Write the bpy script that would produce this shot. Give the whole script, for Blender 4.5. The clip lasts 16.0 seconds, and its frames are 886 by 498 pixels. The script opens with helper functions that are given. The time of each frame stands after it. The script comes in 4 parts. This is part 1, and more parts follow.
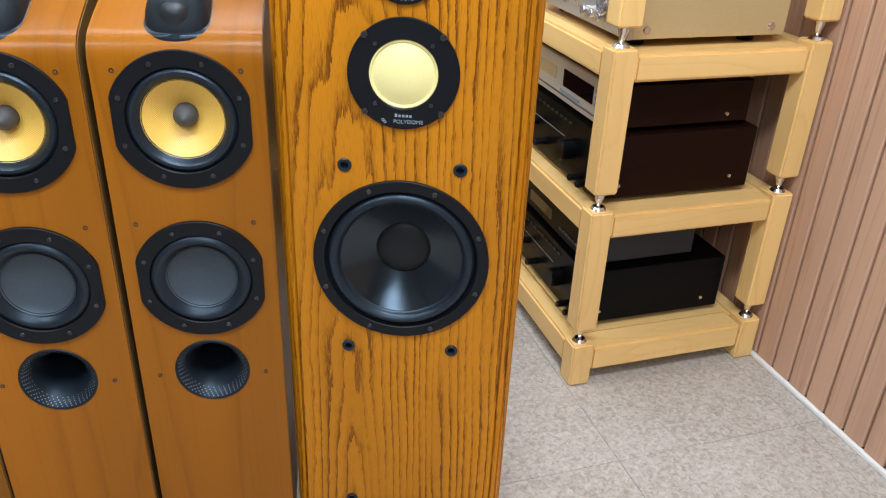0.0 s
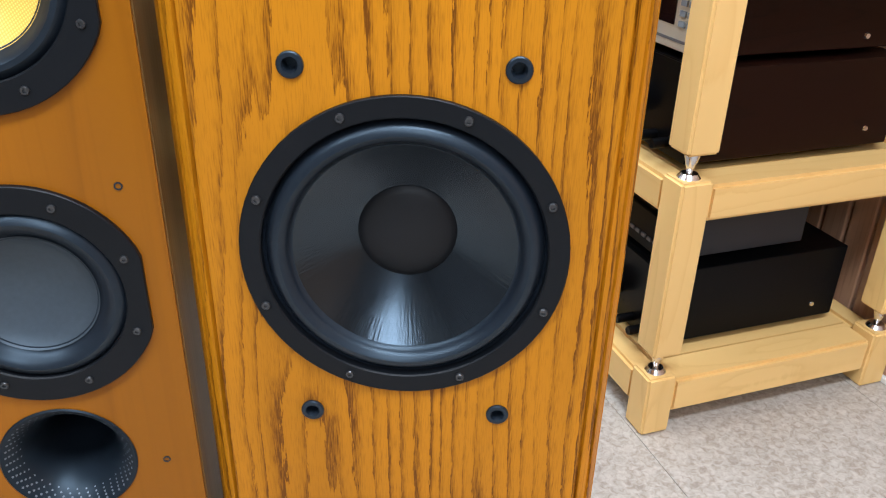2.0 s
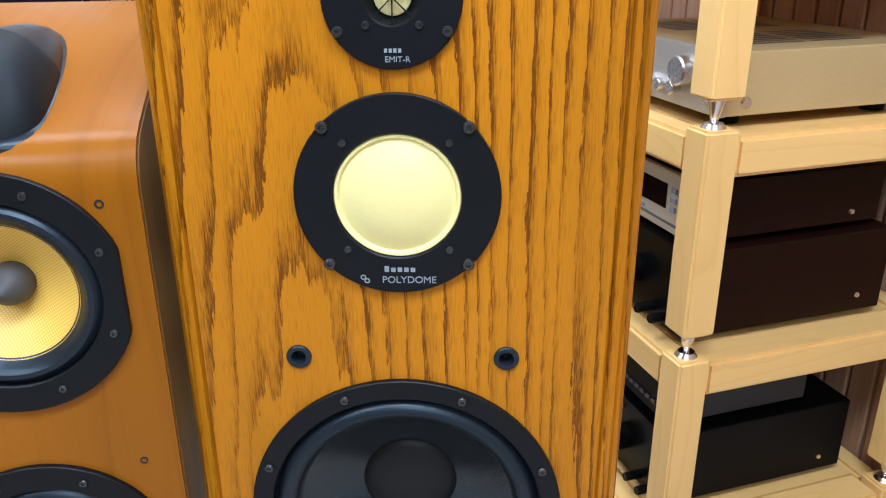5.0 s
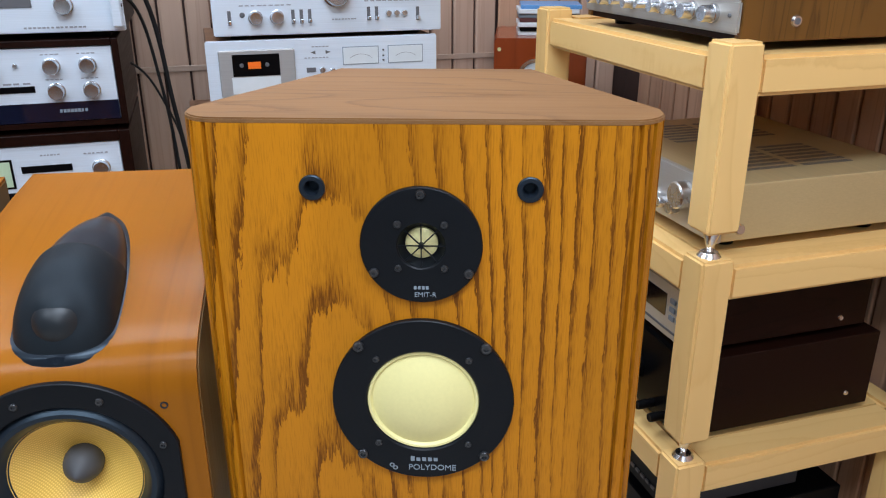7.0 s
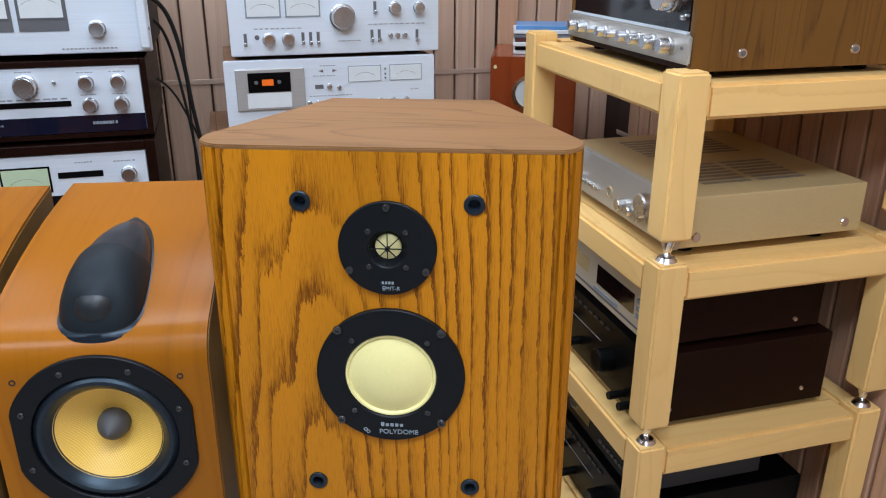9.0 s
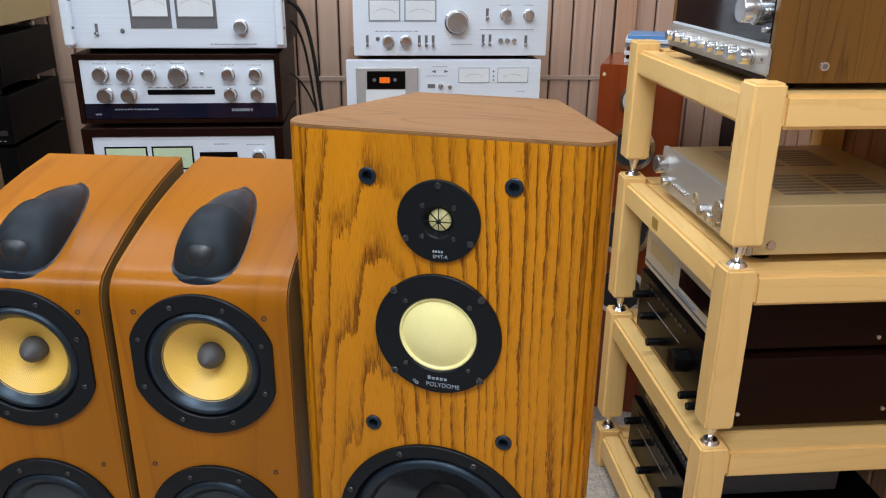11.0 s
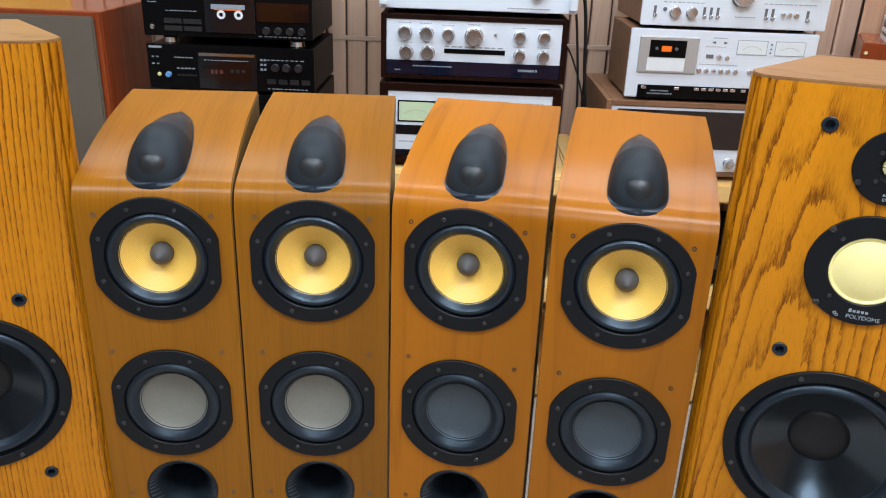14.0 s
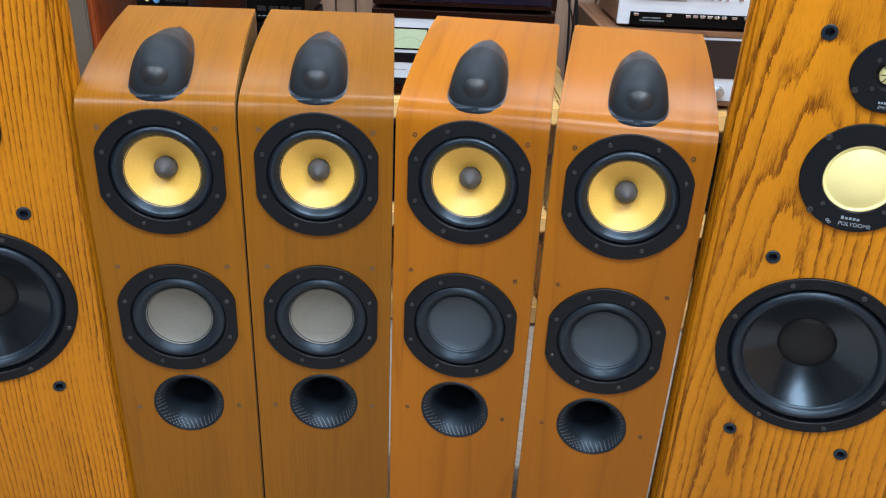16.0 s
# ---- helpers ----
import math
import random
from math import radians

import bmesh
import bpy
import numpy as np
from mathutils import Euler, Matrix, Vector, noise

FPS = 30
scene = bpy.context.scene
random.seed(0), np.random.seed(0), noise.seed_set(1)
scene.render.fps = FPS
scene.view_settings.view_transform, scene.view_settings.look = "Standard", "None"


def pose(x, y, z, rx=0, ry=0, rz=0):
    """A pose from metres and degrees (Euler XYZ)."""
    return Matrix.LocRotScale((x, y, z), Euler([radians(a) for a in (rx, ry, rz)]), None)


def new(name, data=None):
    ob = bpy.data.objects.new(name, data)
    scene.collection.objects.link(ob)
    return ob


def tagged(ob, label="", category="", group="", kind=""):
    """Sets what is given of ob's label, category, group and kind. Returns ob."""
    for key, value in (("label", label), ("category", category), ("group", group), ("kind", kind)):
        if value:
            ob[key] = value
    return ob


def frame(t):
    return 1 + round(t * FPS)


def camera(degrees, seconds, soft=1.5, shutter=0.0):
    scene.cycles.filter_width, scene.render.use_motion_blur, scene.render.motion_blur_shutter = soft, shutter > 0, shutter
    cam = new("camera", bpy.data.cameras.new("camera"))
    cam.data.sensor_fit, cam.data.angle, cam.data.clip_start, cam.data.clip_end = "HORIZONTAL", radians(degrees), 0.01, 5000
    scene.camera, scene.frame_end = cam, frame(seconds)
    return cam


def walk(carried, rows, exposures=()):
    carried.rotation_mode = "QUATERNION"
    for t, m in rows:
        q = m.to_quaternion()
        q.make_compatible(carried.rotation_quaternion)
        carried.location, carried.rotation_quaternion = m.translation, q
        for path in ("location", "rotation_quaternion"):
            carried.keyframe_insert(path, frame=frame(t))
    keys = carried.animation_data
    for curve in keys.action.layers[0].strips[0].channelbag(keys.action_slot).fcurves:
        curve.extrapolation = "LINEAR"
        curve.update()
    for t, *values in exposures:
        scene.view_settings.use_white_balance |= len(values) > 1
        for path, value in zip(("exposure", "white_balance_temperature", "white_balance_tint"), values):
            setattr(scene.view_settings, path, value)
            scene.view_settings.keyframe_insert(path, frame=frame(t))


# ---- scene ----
cam = camera(58.5, 16.0, soft=1.15)
METRES, EYE, TILT, LEAN, TURN = 2.05, 1.19, 0.0, 0.0, -18.3
ROWS = [
    (0.0, 0.0, 0.0, 0.0, 1.13, -27.87, -2.14),
    (0.5, -0.0056, 0.0262, 0.0151, 0.83, -27.49, -2.2),
    (1.0, -0.0181, 0.101, 0.007, 0.32, -27.16, -2.06),
    (1.5, -0.0236, 0.1946, -0.0719, -0.19, -27.18, -1.69),
    (2.0, -0.0204, 0.2376, -0.1393, -0.34, -27.07, -1.21),
    (2.5, -0.0249, 0.2463, -0.1559, -0.1, -27.12, -0.77),
    (3.0, -0.0262, 0.2468, -0.1511, 0.14, -26.83, -0.48),
    (3.5, -0.0231, 0.2404, -0.1307, 0.28, -26.16, -0.32),
    (4.0, -0.0166, 0.2471, -0.1248, 0.27, -25.04, -0.07),
    (4.5, -0.0151, 0.2448, -0.0914, 0.33, -23.61, 0.18),
    (5.0, -0.0115, 0.2442, -0.0554, 0.51, -21.76, 0.37),
    (7.5, -0.0218, 0.2251, 0.0452, 1.19, -21.45, 0.07),
    (8.0, -0.0259, 0.2063, 0.052, 0.76, -21.62, -0.31),
    (10.5, 0.0724, 0.1294, 0.0662, 10.42, -20.73, -0.12),
    (11.0, 0.0655, 0.1194, 0.0649, 13.51, -20.87, -0.52),
    (11.5, 0.0416, 0.1032, 0.0646, 17.1, -21.12, -0.87),
    (12.0, -0.0138, 0.0731, 0.0715, 19.75, -21.22, -1.26),
    (12.5, -0.0682, 0.0437, 0.0718, 21.18, -21.25, -1.45),
    (13.0, -0.1067, 0.0054, 0.0643, 21.32, -21.29, -1.62),
    (13.5, -0.137, -0.0134, 0.0569, 20.46, -21.79, -1.82),
    (14.0, -0.1362, -0.0154, 0.0546, 19.89, -22.46, -1.98),
    (14.5, -0.1384, -0.0143, 0.0501, 19.46, -23.31, -2.09),
    (15.0, -0.1414, -0.0198, 0.0427, 19.12, -24.2, -2.16),
    (15.5, -0.144, -0.0319, 0.0349, 18.7, -25.28, -2.25),
    (16.0, -0.1456, -0.0399, 0.0329, 18.42, -26.02, -2.43),
]

WALK_ROWS = [(t, pose(0, 0, EYE, TILT, LEAN, TURN) @ pose(METRES * x, METRES * y, METRES * z, 90 + pitch, roll, yaw)) for t, x, y, z, yaw, pitch, roll in ROWS]
EXPOSURES = [(0.0, 0.05, 6300, 10), (1.0, 0.1, 6300, 10), (1.5, 0.1, 6400, 10), (2.0, 0.33, 6200, 10), (2.5, 0.38, 6250, 10), (3.5, 0.4, 6500, 10), (4.0, 0.38, 6400, 10), (5.0, 0.12, 6050, 10), (7.5, -0.4, 6000, 10), (8.2, -0.4, 6000, 10), (10.5, -0.38, 6400, 10), (12.0, -0.28, 6450, 10), (13.0, -0.15, 6500, 10), (14.5, 0.05, 6500, 10), (16.0, 0.1, 6250, 10)]
walk(cam, WALK_ROWS, exposures=EXPOSURES)

# ---- world and lamps ----
world = bpy.data.worlds.new("world")
scene.world = world
world.use_nodes = True
world.node_tree.nodes["Background"].inputs[0].default_value = (0.6, 0.66, 0.75, 1)
world.node_tree.nodes["Background"].inputs[1].default_value = 0.1

LAMPS = [(-0.32, -1.55, 44.0, 0.8, 1.6), (0.2, 0.2, 44.0, 1.2, 0.45), (-1.4, 0.15, 29.0, 1.2, 0.45), (0.0, 1.5, 15.0, 1.2, 0.3), (-1.2, 1.5, 11.0, 1.2, 0.3), (0.4, 2.1, 12.0, 1.2, 0.25), (-1.2, 2.1, 7.0, 1.2, 0.25)]
for lx, ly, power, wide, deep in LAMPS:
    lamp = bpy.data.lights.new("ceiling_panel_light", "AREA")
    lamp.shape, lamp.size, lamp.size_y = "RECTANGLE", wide, deep
    lamp.energy, lamp.color = power, (0.88, 0.97, 1.07)
    new("ceiling_panel_light", lamp).matrix_world = pose(lx, ly, 2.42)


# ---- materials ----
def nodes_of(name):
    m = bpy.data.materials.new(name)
    m.use_nodes = True
    nt = m.node_tree
    return m, nt, nt.nodes, nt.links, nt.nodes["Principled BSDF"]


def coords(nt, scale, spread=0.0):
    """Object coordinates, scaled, and shifted from object to object by spread."""
    n, l = nt.nodes, nt.links
    tc, mp = n.new("ShaderNodeTexCoord"), n.new("ShaderNodeMapping")
    mp.inputs["Scale"].default_value = scale
    if spread:
        info, mul = n.new("ShaderNodeObjectInfo"), n.new("ShaderNodeMath")
        mul.operation = "MULTIPLY"
        mul.inputs[1].default_value = spread
        l.new(info.outputs["Random"], mul.inputs[0])
        comb = n.new("ShaderNodeCombineXYZ")
        for k in range(3):
            l.new(mul.outputs[0], comb.inputs[k])
        l.new(comb.outputs[0], mp.inputs["Location"])
    l.new(tc.outputs["Object"], mp.inputs["Vector"])
    return mp.outputs["Vector"]


def noise_of(nt, vec, scale, detail=4.0, rough=0.55, dist=0.0):
    t = nt.nodes.new("ShaderNodeTexNoise")
    t.inputs["Scale"].default_value, t.inputs["Detail"].default_value = scale, detail
    t.inputs["Roughness"].default_value, t.inputs["Distortion"].default_value = rough, dist
    nt.links.new(vec, t.inputs["Vector"])
    return t.outputs["Fac"]


def ramp_of(nt, fac, stops):
    r = nt.nodes.new("ShaderNodeValToRGB")
    r.color_ramp.elements[0].position, r.color_ramp.elements[0].color = stops[0][0], (*stops[0][1], 1)
    r.color_ramp.elements[1].position, r.color_ramp.elements[1].color = stops[-1][0], (*stops[-1][1], 1)
    for p, c in stops[1:-1]:
        r.color_ramp.elements.new(p).color = (*c, 1)
    nt.links.new(fac, r.inputs["Fac"])
    return r.outputs["Color"]


def mix_of(nt, mode, fac, a, b):
    m = nt.nodes.new("ShaderNodeMix")
    m.data_type, m.blend_type = "RGBA", mode
    for k, v in ((0, fac), (6, a), (7, b)):
        if hasattr(v, "is_linked") or hasattr(v, "links"):
            nt.links.new(v, m.inputs[k])
        else:
            m.inputs[k].default_value = v if k == 0 else (*v, 1)
    return m.outputs[2]


def math_of(nt, op, a, b=0.0):
    m = nt.nodes.new("ShaderNodeMath")
    m.operation = op
    for k, v in ((0, a), (1, b)):
        if hasattr(v, "links"):
            nt.links.new(v, m.inputs[k])
        else:
            m.inputs[k].default_value = v
    return m.outputs[0]


def bump_of(nt, bsdf, height, strength, distance=0.002):
    b = nt.nodes.new("ShaderNodeBump")
    b.inputs["Strength"].default_value, b.inputs["Distance"].default_value = strength, distance
    nt.links.new(height, b.inputs["Height"])
    nt.links.new(b.outputs[0], bsdf.inputs["Normal"])


def rough_of(nt, bsdf, fac, low, high):
    r = nt.nodes.new("ShaderNodeMapRange")
    r.inputs["To Min"].default_value, r.inputs["To Max"].default_value = low, high
    nt.links.new(fac, r.inputs["Value"])
    nt.links.new(r.outputs[0], bsdf.inputs["Roughness"])


def plain(name, col, rough=0.5, metal=0.0, vary=0.12, grain=60.0, bump=0.05, coat=0.0, spec=0.5, spread=3.0, sheen=(1, 1, 1)):
    m, nt, n, l, b = nodes_of(name)
    vec = coords(nt, (1, 1, 1), spread)
    big, fine = noise_of(nt, vec, 5.0), noise_of(nt, vec, grain)
    both = math_of(nt, "ADD", math_of(nt, "MULTIPLY", big, 0.6), math_of(nt, "MULTIPLY", fine, 0.4))
    lo, hi = tuple(c * (1 - vary) for c in col), tuple(min(1, c * (1 + vary)) for c in col)
    l.new(ramp_of(nt, both, [(0.3, lo), (0.7, hi)]), b.inputs["Base Color"])
    rough_of(nt, b, both, max(0.02, rough - 0.07), min(1, rough + 0.07))
    b.inputs["Metallic"].default_value = metal
    b.inputs["Coat Weight"].default_value = coat
    b.inputs["Coat Roughness"].default_value = 0.12
    b.inputs["Specular IOR Level"].default_value = spec
    b.inputs["Specular Tint"].default_value = (*sheen, 1)
    if bump:
        bump_of(nt, b, fine, bump, 0.001)
    return m


def wood(name, light, dark, across=(7.0, 7.0, 0.9), rings=14.0, pores=0.5, rough=0.35, coat=0.0, line=0.5, spread=5.0, fine=(420.0, 420.0, 9.0), wash=0.15, jag=0.3, spec=0.3, teeth=(70.0, 70.0, 9.0), fleck=0.0, wide=0.14):
    """Wood with the grain along the axis of the smallest scale: nested growth rings and short dark pores."""
    m, nt, n, l, b = nodes_of(name)
    field = noise_of(nt, coords(nt, across, spread), 1.0, 2.0, 0.45, 0.25)
    wob = noise_of(nt, coords(nt, teeth, spread), 1.0, 3.0, 0.65)
    height = math_of(nt, "ADD", math_of(nt, "MULTIPLY", field, rings), math_of(nt, "MULTIPLY", wob, jag))
    saw = math_of(nt, "FRACT", height)
    pore = noise_of(nt, coords(nt, fine, spread), 1.0, 2.0, 0.6)
    porel = ramp_of(nt, pore, [(0.4, (0, 0, 0)), (0.55, (1, 1, 1))])
    band = ramp_of(nt, saw, [(0.0, (0.25, 0.25, 0.25)), (0.05, (1, 1, 1)), (wide, (0.5, 0.5, 0.5)), (wide + 0.18, (0.1, 0.1, 0.1)), (0.95, (0.0, 0.0, 0.0)), (1.0, (0.25, 0.25, 0.25))])
    amount = mix_of(nt, "MULTIPLY", pores, band, porel)
    washes = noise_of(nt, coords(nt, tuple(s * 0.6 for s in across), spread), 1.0, 2.0)
    base = ramp_of(nt, washes, [(0.3, tuple(c * (1 - wash) for c in light)), (0.7, tuple(min(1, c * (1 + wash)) for c in light))])
    scaled = math_of(nt, "MULTIPLY", amount, line)
    if fleck:
        dash = noise_of(nt, coords(nt, tuple(s * 0.8 for s in fine), spread + 1.0), 1.0, 1.0, 0.5)
        dashes = ramp_of(nt, dash, [(0.5, (0, 0, 0)), (0.66, (1, 1, 1))])
        scaled = math_of(nt, "MAXIMUM", scaled, math_of(nt, "MULTIPLY", dashes, fleck))
    col = mix_of(nt, "MIX", scaled, base, dark)
    l.new(col, b.inputs["Base Color"])
    rough_of(nt, b, pore, rough - 0.06, rough + 0.1)
    b.inputs["Coat Weight"].default_value = coat
    b.inputs["Coat Roughness"].default_value = 0.22
    b.inputs["Specular IOR Level"].default_value = spec
    bump_of(nt, b, scaled, 0.12, 0.0006)
    return m


def plain_sawn(name, light, dark, axis, rings):
    """Flat-cut oak: nested arches about an upright axis, each ring hard on its inner edge and running out in short dark pores."""
    m, nt, n, l, b = nodes_of(name)
    tc, sep = n.new("ShaderNodeTexCoord"), n.new("ShaderNodeSeparateXYZ")
    l.new(tc.outputs["Object"], sep.inputs[0])
    sway = math_of(nt, "MULTIPLY", math_of(nt, "SUBTRACT", noise_of(nt, coords(nt, (3.0, 3.0, 1.4)), 1.0, 2.0), 0.5), 0.035)
    across = math_of(nt, "ADD", math_of(nt, "SUBTRACT", sep.outputs[0], axis), sway)
    heave = math_of(nt, "MULTIPLY", math_of(nt, "SUBTRACT", noise_of(nt, coords(nt, (1.5, 1.5, 3.2)), 1.0, 2.0), 0.5), 0.03)
    deep = math_of(nt, "ADD", math_of(nt, "MULTIPLY", math_of(nt, "ADD", sep.outputs[2], 0.0), 0.085), heave)
    radius = math_of(nt, "SQRT", math_of(nt, "ADD", math_of(nt, "MULTIPLY", across, across), math_of(nt, "MULTIPLY", deep, deep)))
    uneven = math_of(nt, "MULTIPLY", noise_of(nt, coords(nt, (26.0, 26.0, 0.8)), 1.0, 2.0), 2.0)
    teeth = math_of(nt, "MULTIPLY", noise_of(nt, coords(nt, (300.0, 300.0, 30.0)), 1.0, 3.0, 0.7), 0.6)
    height = math_of(nt, "ADD", math_of(nt, "ADD", math_of(nt, "MULTIPLY", radius, rings), uneven), teeth)
    band = ramp_of(nt, math_of(nt, "FRACT", height), [(0.0, (0.9, 0.9, 0.9)), (0.1, (0.78, 0.78, 0.78)), (0.3, (0.36, 0.36, 0.36)), (0.6, (0.14, 0.14, 0.14)), (0.98, (0.06, 0.06, 0.06)), (1.0, (0.9, 0.9, 0.9))])
    strong = ramp_of(nt, noise_of(nt, coords(nt, (22.0, 22.0, 2.6)), 1.0, 2.0), [(0.34, (0.35, 0.35, 0.35)), (0.62, (1, 1, 1))])
    pore = noise_of(nt, coords(nt, (900.0, 900.0, 50.0)), 1.0, 2.0, 0.65)
    amount = math_of(nt, "ADD", math_of(nt, "MULTIPLY", band, strong), math_of(nt, "MULTIPLY", math_of(nt, "SUBTRACT", pore, 0.5), 1.5))
    scaled = ramp_of(nt, amount, [(0.08, (0, 0, 0)), (0.42, (0.36, 0.36, 0.36)), (0.75, (1, 1, 1))])
    washes = noise_of(nt, coords(nt, (9.0, 9.0, 1.2)), 1.0, 3.0)
    base = ramp_of(nt, washes, [(0.3, tuple(c * 0.78 for c in light)), (0.7, tuple(c * 1.14 for c in light))])
    l.new(mix_of(nt, "MIX", scaled, base, dark), b.inputs["Base Color"])
    rough_of(nt, b, pore, 0.26, 0.44)
    b.inputs["Specular IOR Level"].default_value = 0.19
    bump_of(nt, b, math_of(nt, "SUBTRACT", 1.0, scaled), 0.14, 0.0006)
    return m


def radial_cone(name, col, cz):
    """Glossy moulded cone with fine radial ribs round an axis at height cz."""
    m, nt, n, l, b = nodes_of(name)
    tc, sep = n.new("ShaderNodeTexCoord"), n.new("ShaderNodeSeparateXYZ")
    l.new(tc.outputs["Object"], sep.inputs[0])
    up = math_of(nt, "SUBTRACT", sep.outputs[2], cz)
    turn = math_of(nt, "ARCTAN2", up, sep.outputs[0])
    radius = math_of(nt, "SQRT", math_of(nt, "ADD", math_of(nt, "MULTIPLY", up, up), math_of(nt, "MULTIPLY", sep.outputs[0], sep.outputs[0])))
    comb = n.new("ShaderNodeCombineXYZ")
    l.new(math_of(nt, "MULTIPLY", turn, 34.0), comb.inputs[0])
    l.new(math_of(nt, "MULTIPLY", radius, 40.0), comb.inputs[1])
    rib = noise_of(nt, comb.outputs[0], 1.0, 3.0, 0.6)
    reach = n.new("ShaderNodeMapRange")
    reach.inputs["From Min"].default_value, reach.inputs["From Max"].default_value = 0.05, 0.085
    reach.inputs["To Min"].default_value = 0.12
    l.new(radius, reach.inputs["Value"])
    grooves = math_of(nt, "MULTIPLY", rib, reach.outputs[0])
    l.new(ramp_of(nt, rib, [(0.35, tuple(c * 0.8 for c in col)), (0.65, tuple(c * 1.25 for c in col))]), b.inputs["Base Color"])
    rough_of(nt, b, rib, 0.15, 0.23)
    b.inputs["Specular IOR Level"].default_value = 0.8
    # blue of the reflected light put into the specular tint
    b.inputs["Specular Tint"].default_value = (0.6, 0.8, 1.0, 1)
    bump_of(nt, b, grooves, 0.22, 0.0009)
    return m


def brushed(name, col, rough=0.32, along=(2.0, 200.0, 900.0), metal=0.75):
    m, nt, n, l, b = nodes_of(name)
    streak = noise_of(nt, coords(nt, along, 3.0), 1.0, 3.0)
    big = noise_of(nt, coords(nt, (4, 4, 4), 3.0), 1.0, 2.0)
    both = math_of(nt, "ADD", math_of(nt, "MULTIPLY", streak, 0.6), math_of(nt, "MULTIPLY", big, 0.4))
    l.new(ramp_of(nt, both, [(0.3, tuple(c * 0.9 for c in col)), (0.7, tuple(min(1, c * 1.06) for c in col))]), b.inputs["Base Color"])
    rough_of(nt, b, both, rough - 0.06, rough + 0.08)
    b.inputs["Metallic"].default_value = metal
    bump_of(nt, b, streak, 0.04, 0.0004)
    return m


def woven(name, light, dark):
    """Woven fibre cone: two crossed sets of fine ribs."""
    m, nt, n, l, b = nodes_of(name)
    facs = []
    for turn in (35, -55):
        tc, mp = n.new("ShaderNodeTexCoord"), n.new("ShaderNodeMapping")
        mp.inputs["Rotation"].default_value = (0, radians(turn), 0)
        l.new(tc.outputs["Object"], mp.inputs["Vector"])
        w = n.new("ShaderNodeTexWave")
        w.inputs["Scale"].default_value = 150.0
        w.inputs["Distortion"].default_value = 0.4
        l.new(mp.outputs[0], w.inputs["Vector"])
        facs.append(w.outputs["Fac"])
    both = math_of(nt, "MULTIPLY", facs[0], facs[1])
    l.new(ramp_of(nt, both, [(0.0, dark), (0.75, light)]), b.inputs["Base Color"])
    b.inputs["Roughness"].default_value = 0.36
    bump_of(nt, b, both, 0.25, 0.0006)
    return m


def speckled(name, stops, rough=0.45):
    """Vinyl tile with short flakes of several tones."""
    m, nt, n, l, b = nodes_of(name)
    vec = coords(nt, (1, 1, 1), 7.0)
    a, c = noise_of(nt, vec, 95.0, 4.0, 0.6, 0.8), noise_of(nt, vec, 4.0, 3.0)
    mixd = math_of(nt, "ADD", math_of(nt, "MULTIPLY", a, 0.85), math_of(nt, "MULTIPLY", c, 0.15))
    l.new(ramp_of(nt, mixd, stops), b.inputs["Base Color"])
    rough_of(nt, b, c, rough - 0.1, rough + 0.1)
    bump_of(nt, b, a, 0.05, 0.0005)
    return m


def glassy(name, col, rough=0.06):
    m = plain(name, col, rough, 0.0, 0.1, 30.0, 0.0, 0.6)
    return m


OAK = plain_sawn("golden_oak_veneer", (0.5, 0.188, 0.006), (0.14, 0.042, 0.002), -0.083, 80.0)
OAK_STRAIGHT = plain_sawn("straight_grained_oak_veneer", (0.5, 0.188, 0.006), (0.16, 0.048, 0.002), 0.32, 128.0)
OAK_TOP = wood("smooth_oak_top", (0.245, 0.122, 0.045), (0.12, 0.052, 0.016), (1.6, 8.0, 7.0), 12.0, 0.4, 0.42, 0.1, 0.7, 5.0, (8, 300, 300), 0.2)
CHERRY = wood("cherry_veneer", (0.3, 0.101, 0.004), (0.18, 0.054, 0.002), (5.0, 0.5, 0.4), 7.0, 0.3, 0.31, 0.22, 0.5, 4.0, (240, 6, 4), 0.22, 0.3, 0.09, (40, 2, 2), 0.14)
WALNUT = wood("brown_oak_veneer", (0.235, 0.088, 0.004), (0.1, 0.034, 0.002), (9.0, 0.5, 0.35), 9.0, 0.6, 0.32, 0.22, 0.32, 4.0, (420, 9, 7), 0.18, 0.6, 0.09, (80, 4, 4), 0.24)
PINE = wood("pale_pine", (0.85, 0.56, 0.215), (0.73, 0.44, 0.145), (9.0, 9.0, 1.2), 8.0, 0.2, 0.4, 0.12, 0.45, 9.0, (150, 150, 6), 0.09)
PINE_X = wood("pale_pine_rail", (0.85, 0.56, 0.215), (0.73, 0.44, 0.145), (1.2, 9.0, 9.0), 8.0, 0.2, 0.4, 0.12, 0.45, 9.0, (6, 150, 150), 0.09)
PINE_Y = wood("pale_pine_side_rail", (0.85, 0.56, 0.215), (0.73, 0.44, 0.145), (9.0, 1.2, 9.0), 8.0, 0.2, 0.4, 0.12, 0.45, 9.0, (150, 6, 150), 0.09)
DARKWOOD = wood("dark_rosewood_case", (0.0135, 0.0042, 0.0025), (0.0055, 0.0018, 0.0011), (8, 1.0, 8), 10.0, 0.4, 0.36, 0.0, 0.7, 5.0, (300, 8, 300), 0.15, 0.3, 0.1)
CASEWOOD = wood("walnut_case", (0.165, 0.075, 0.014), (0.065, 0.026, 0.005), (14, 14, 0.7), 12.0, 0.5, 0.33, 0.15, 0.7, 5.0, (320, 320, 6))
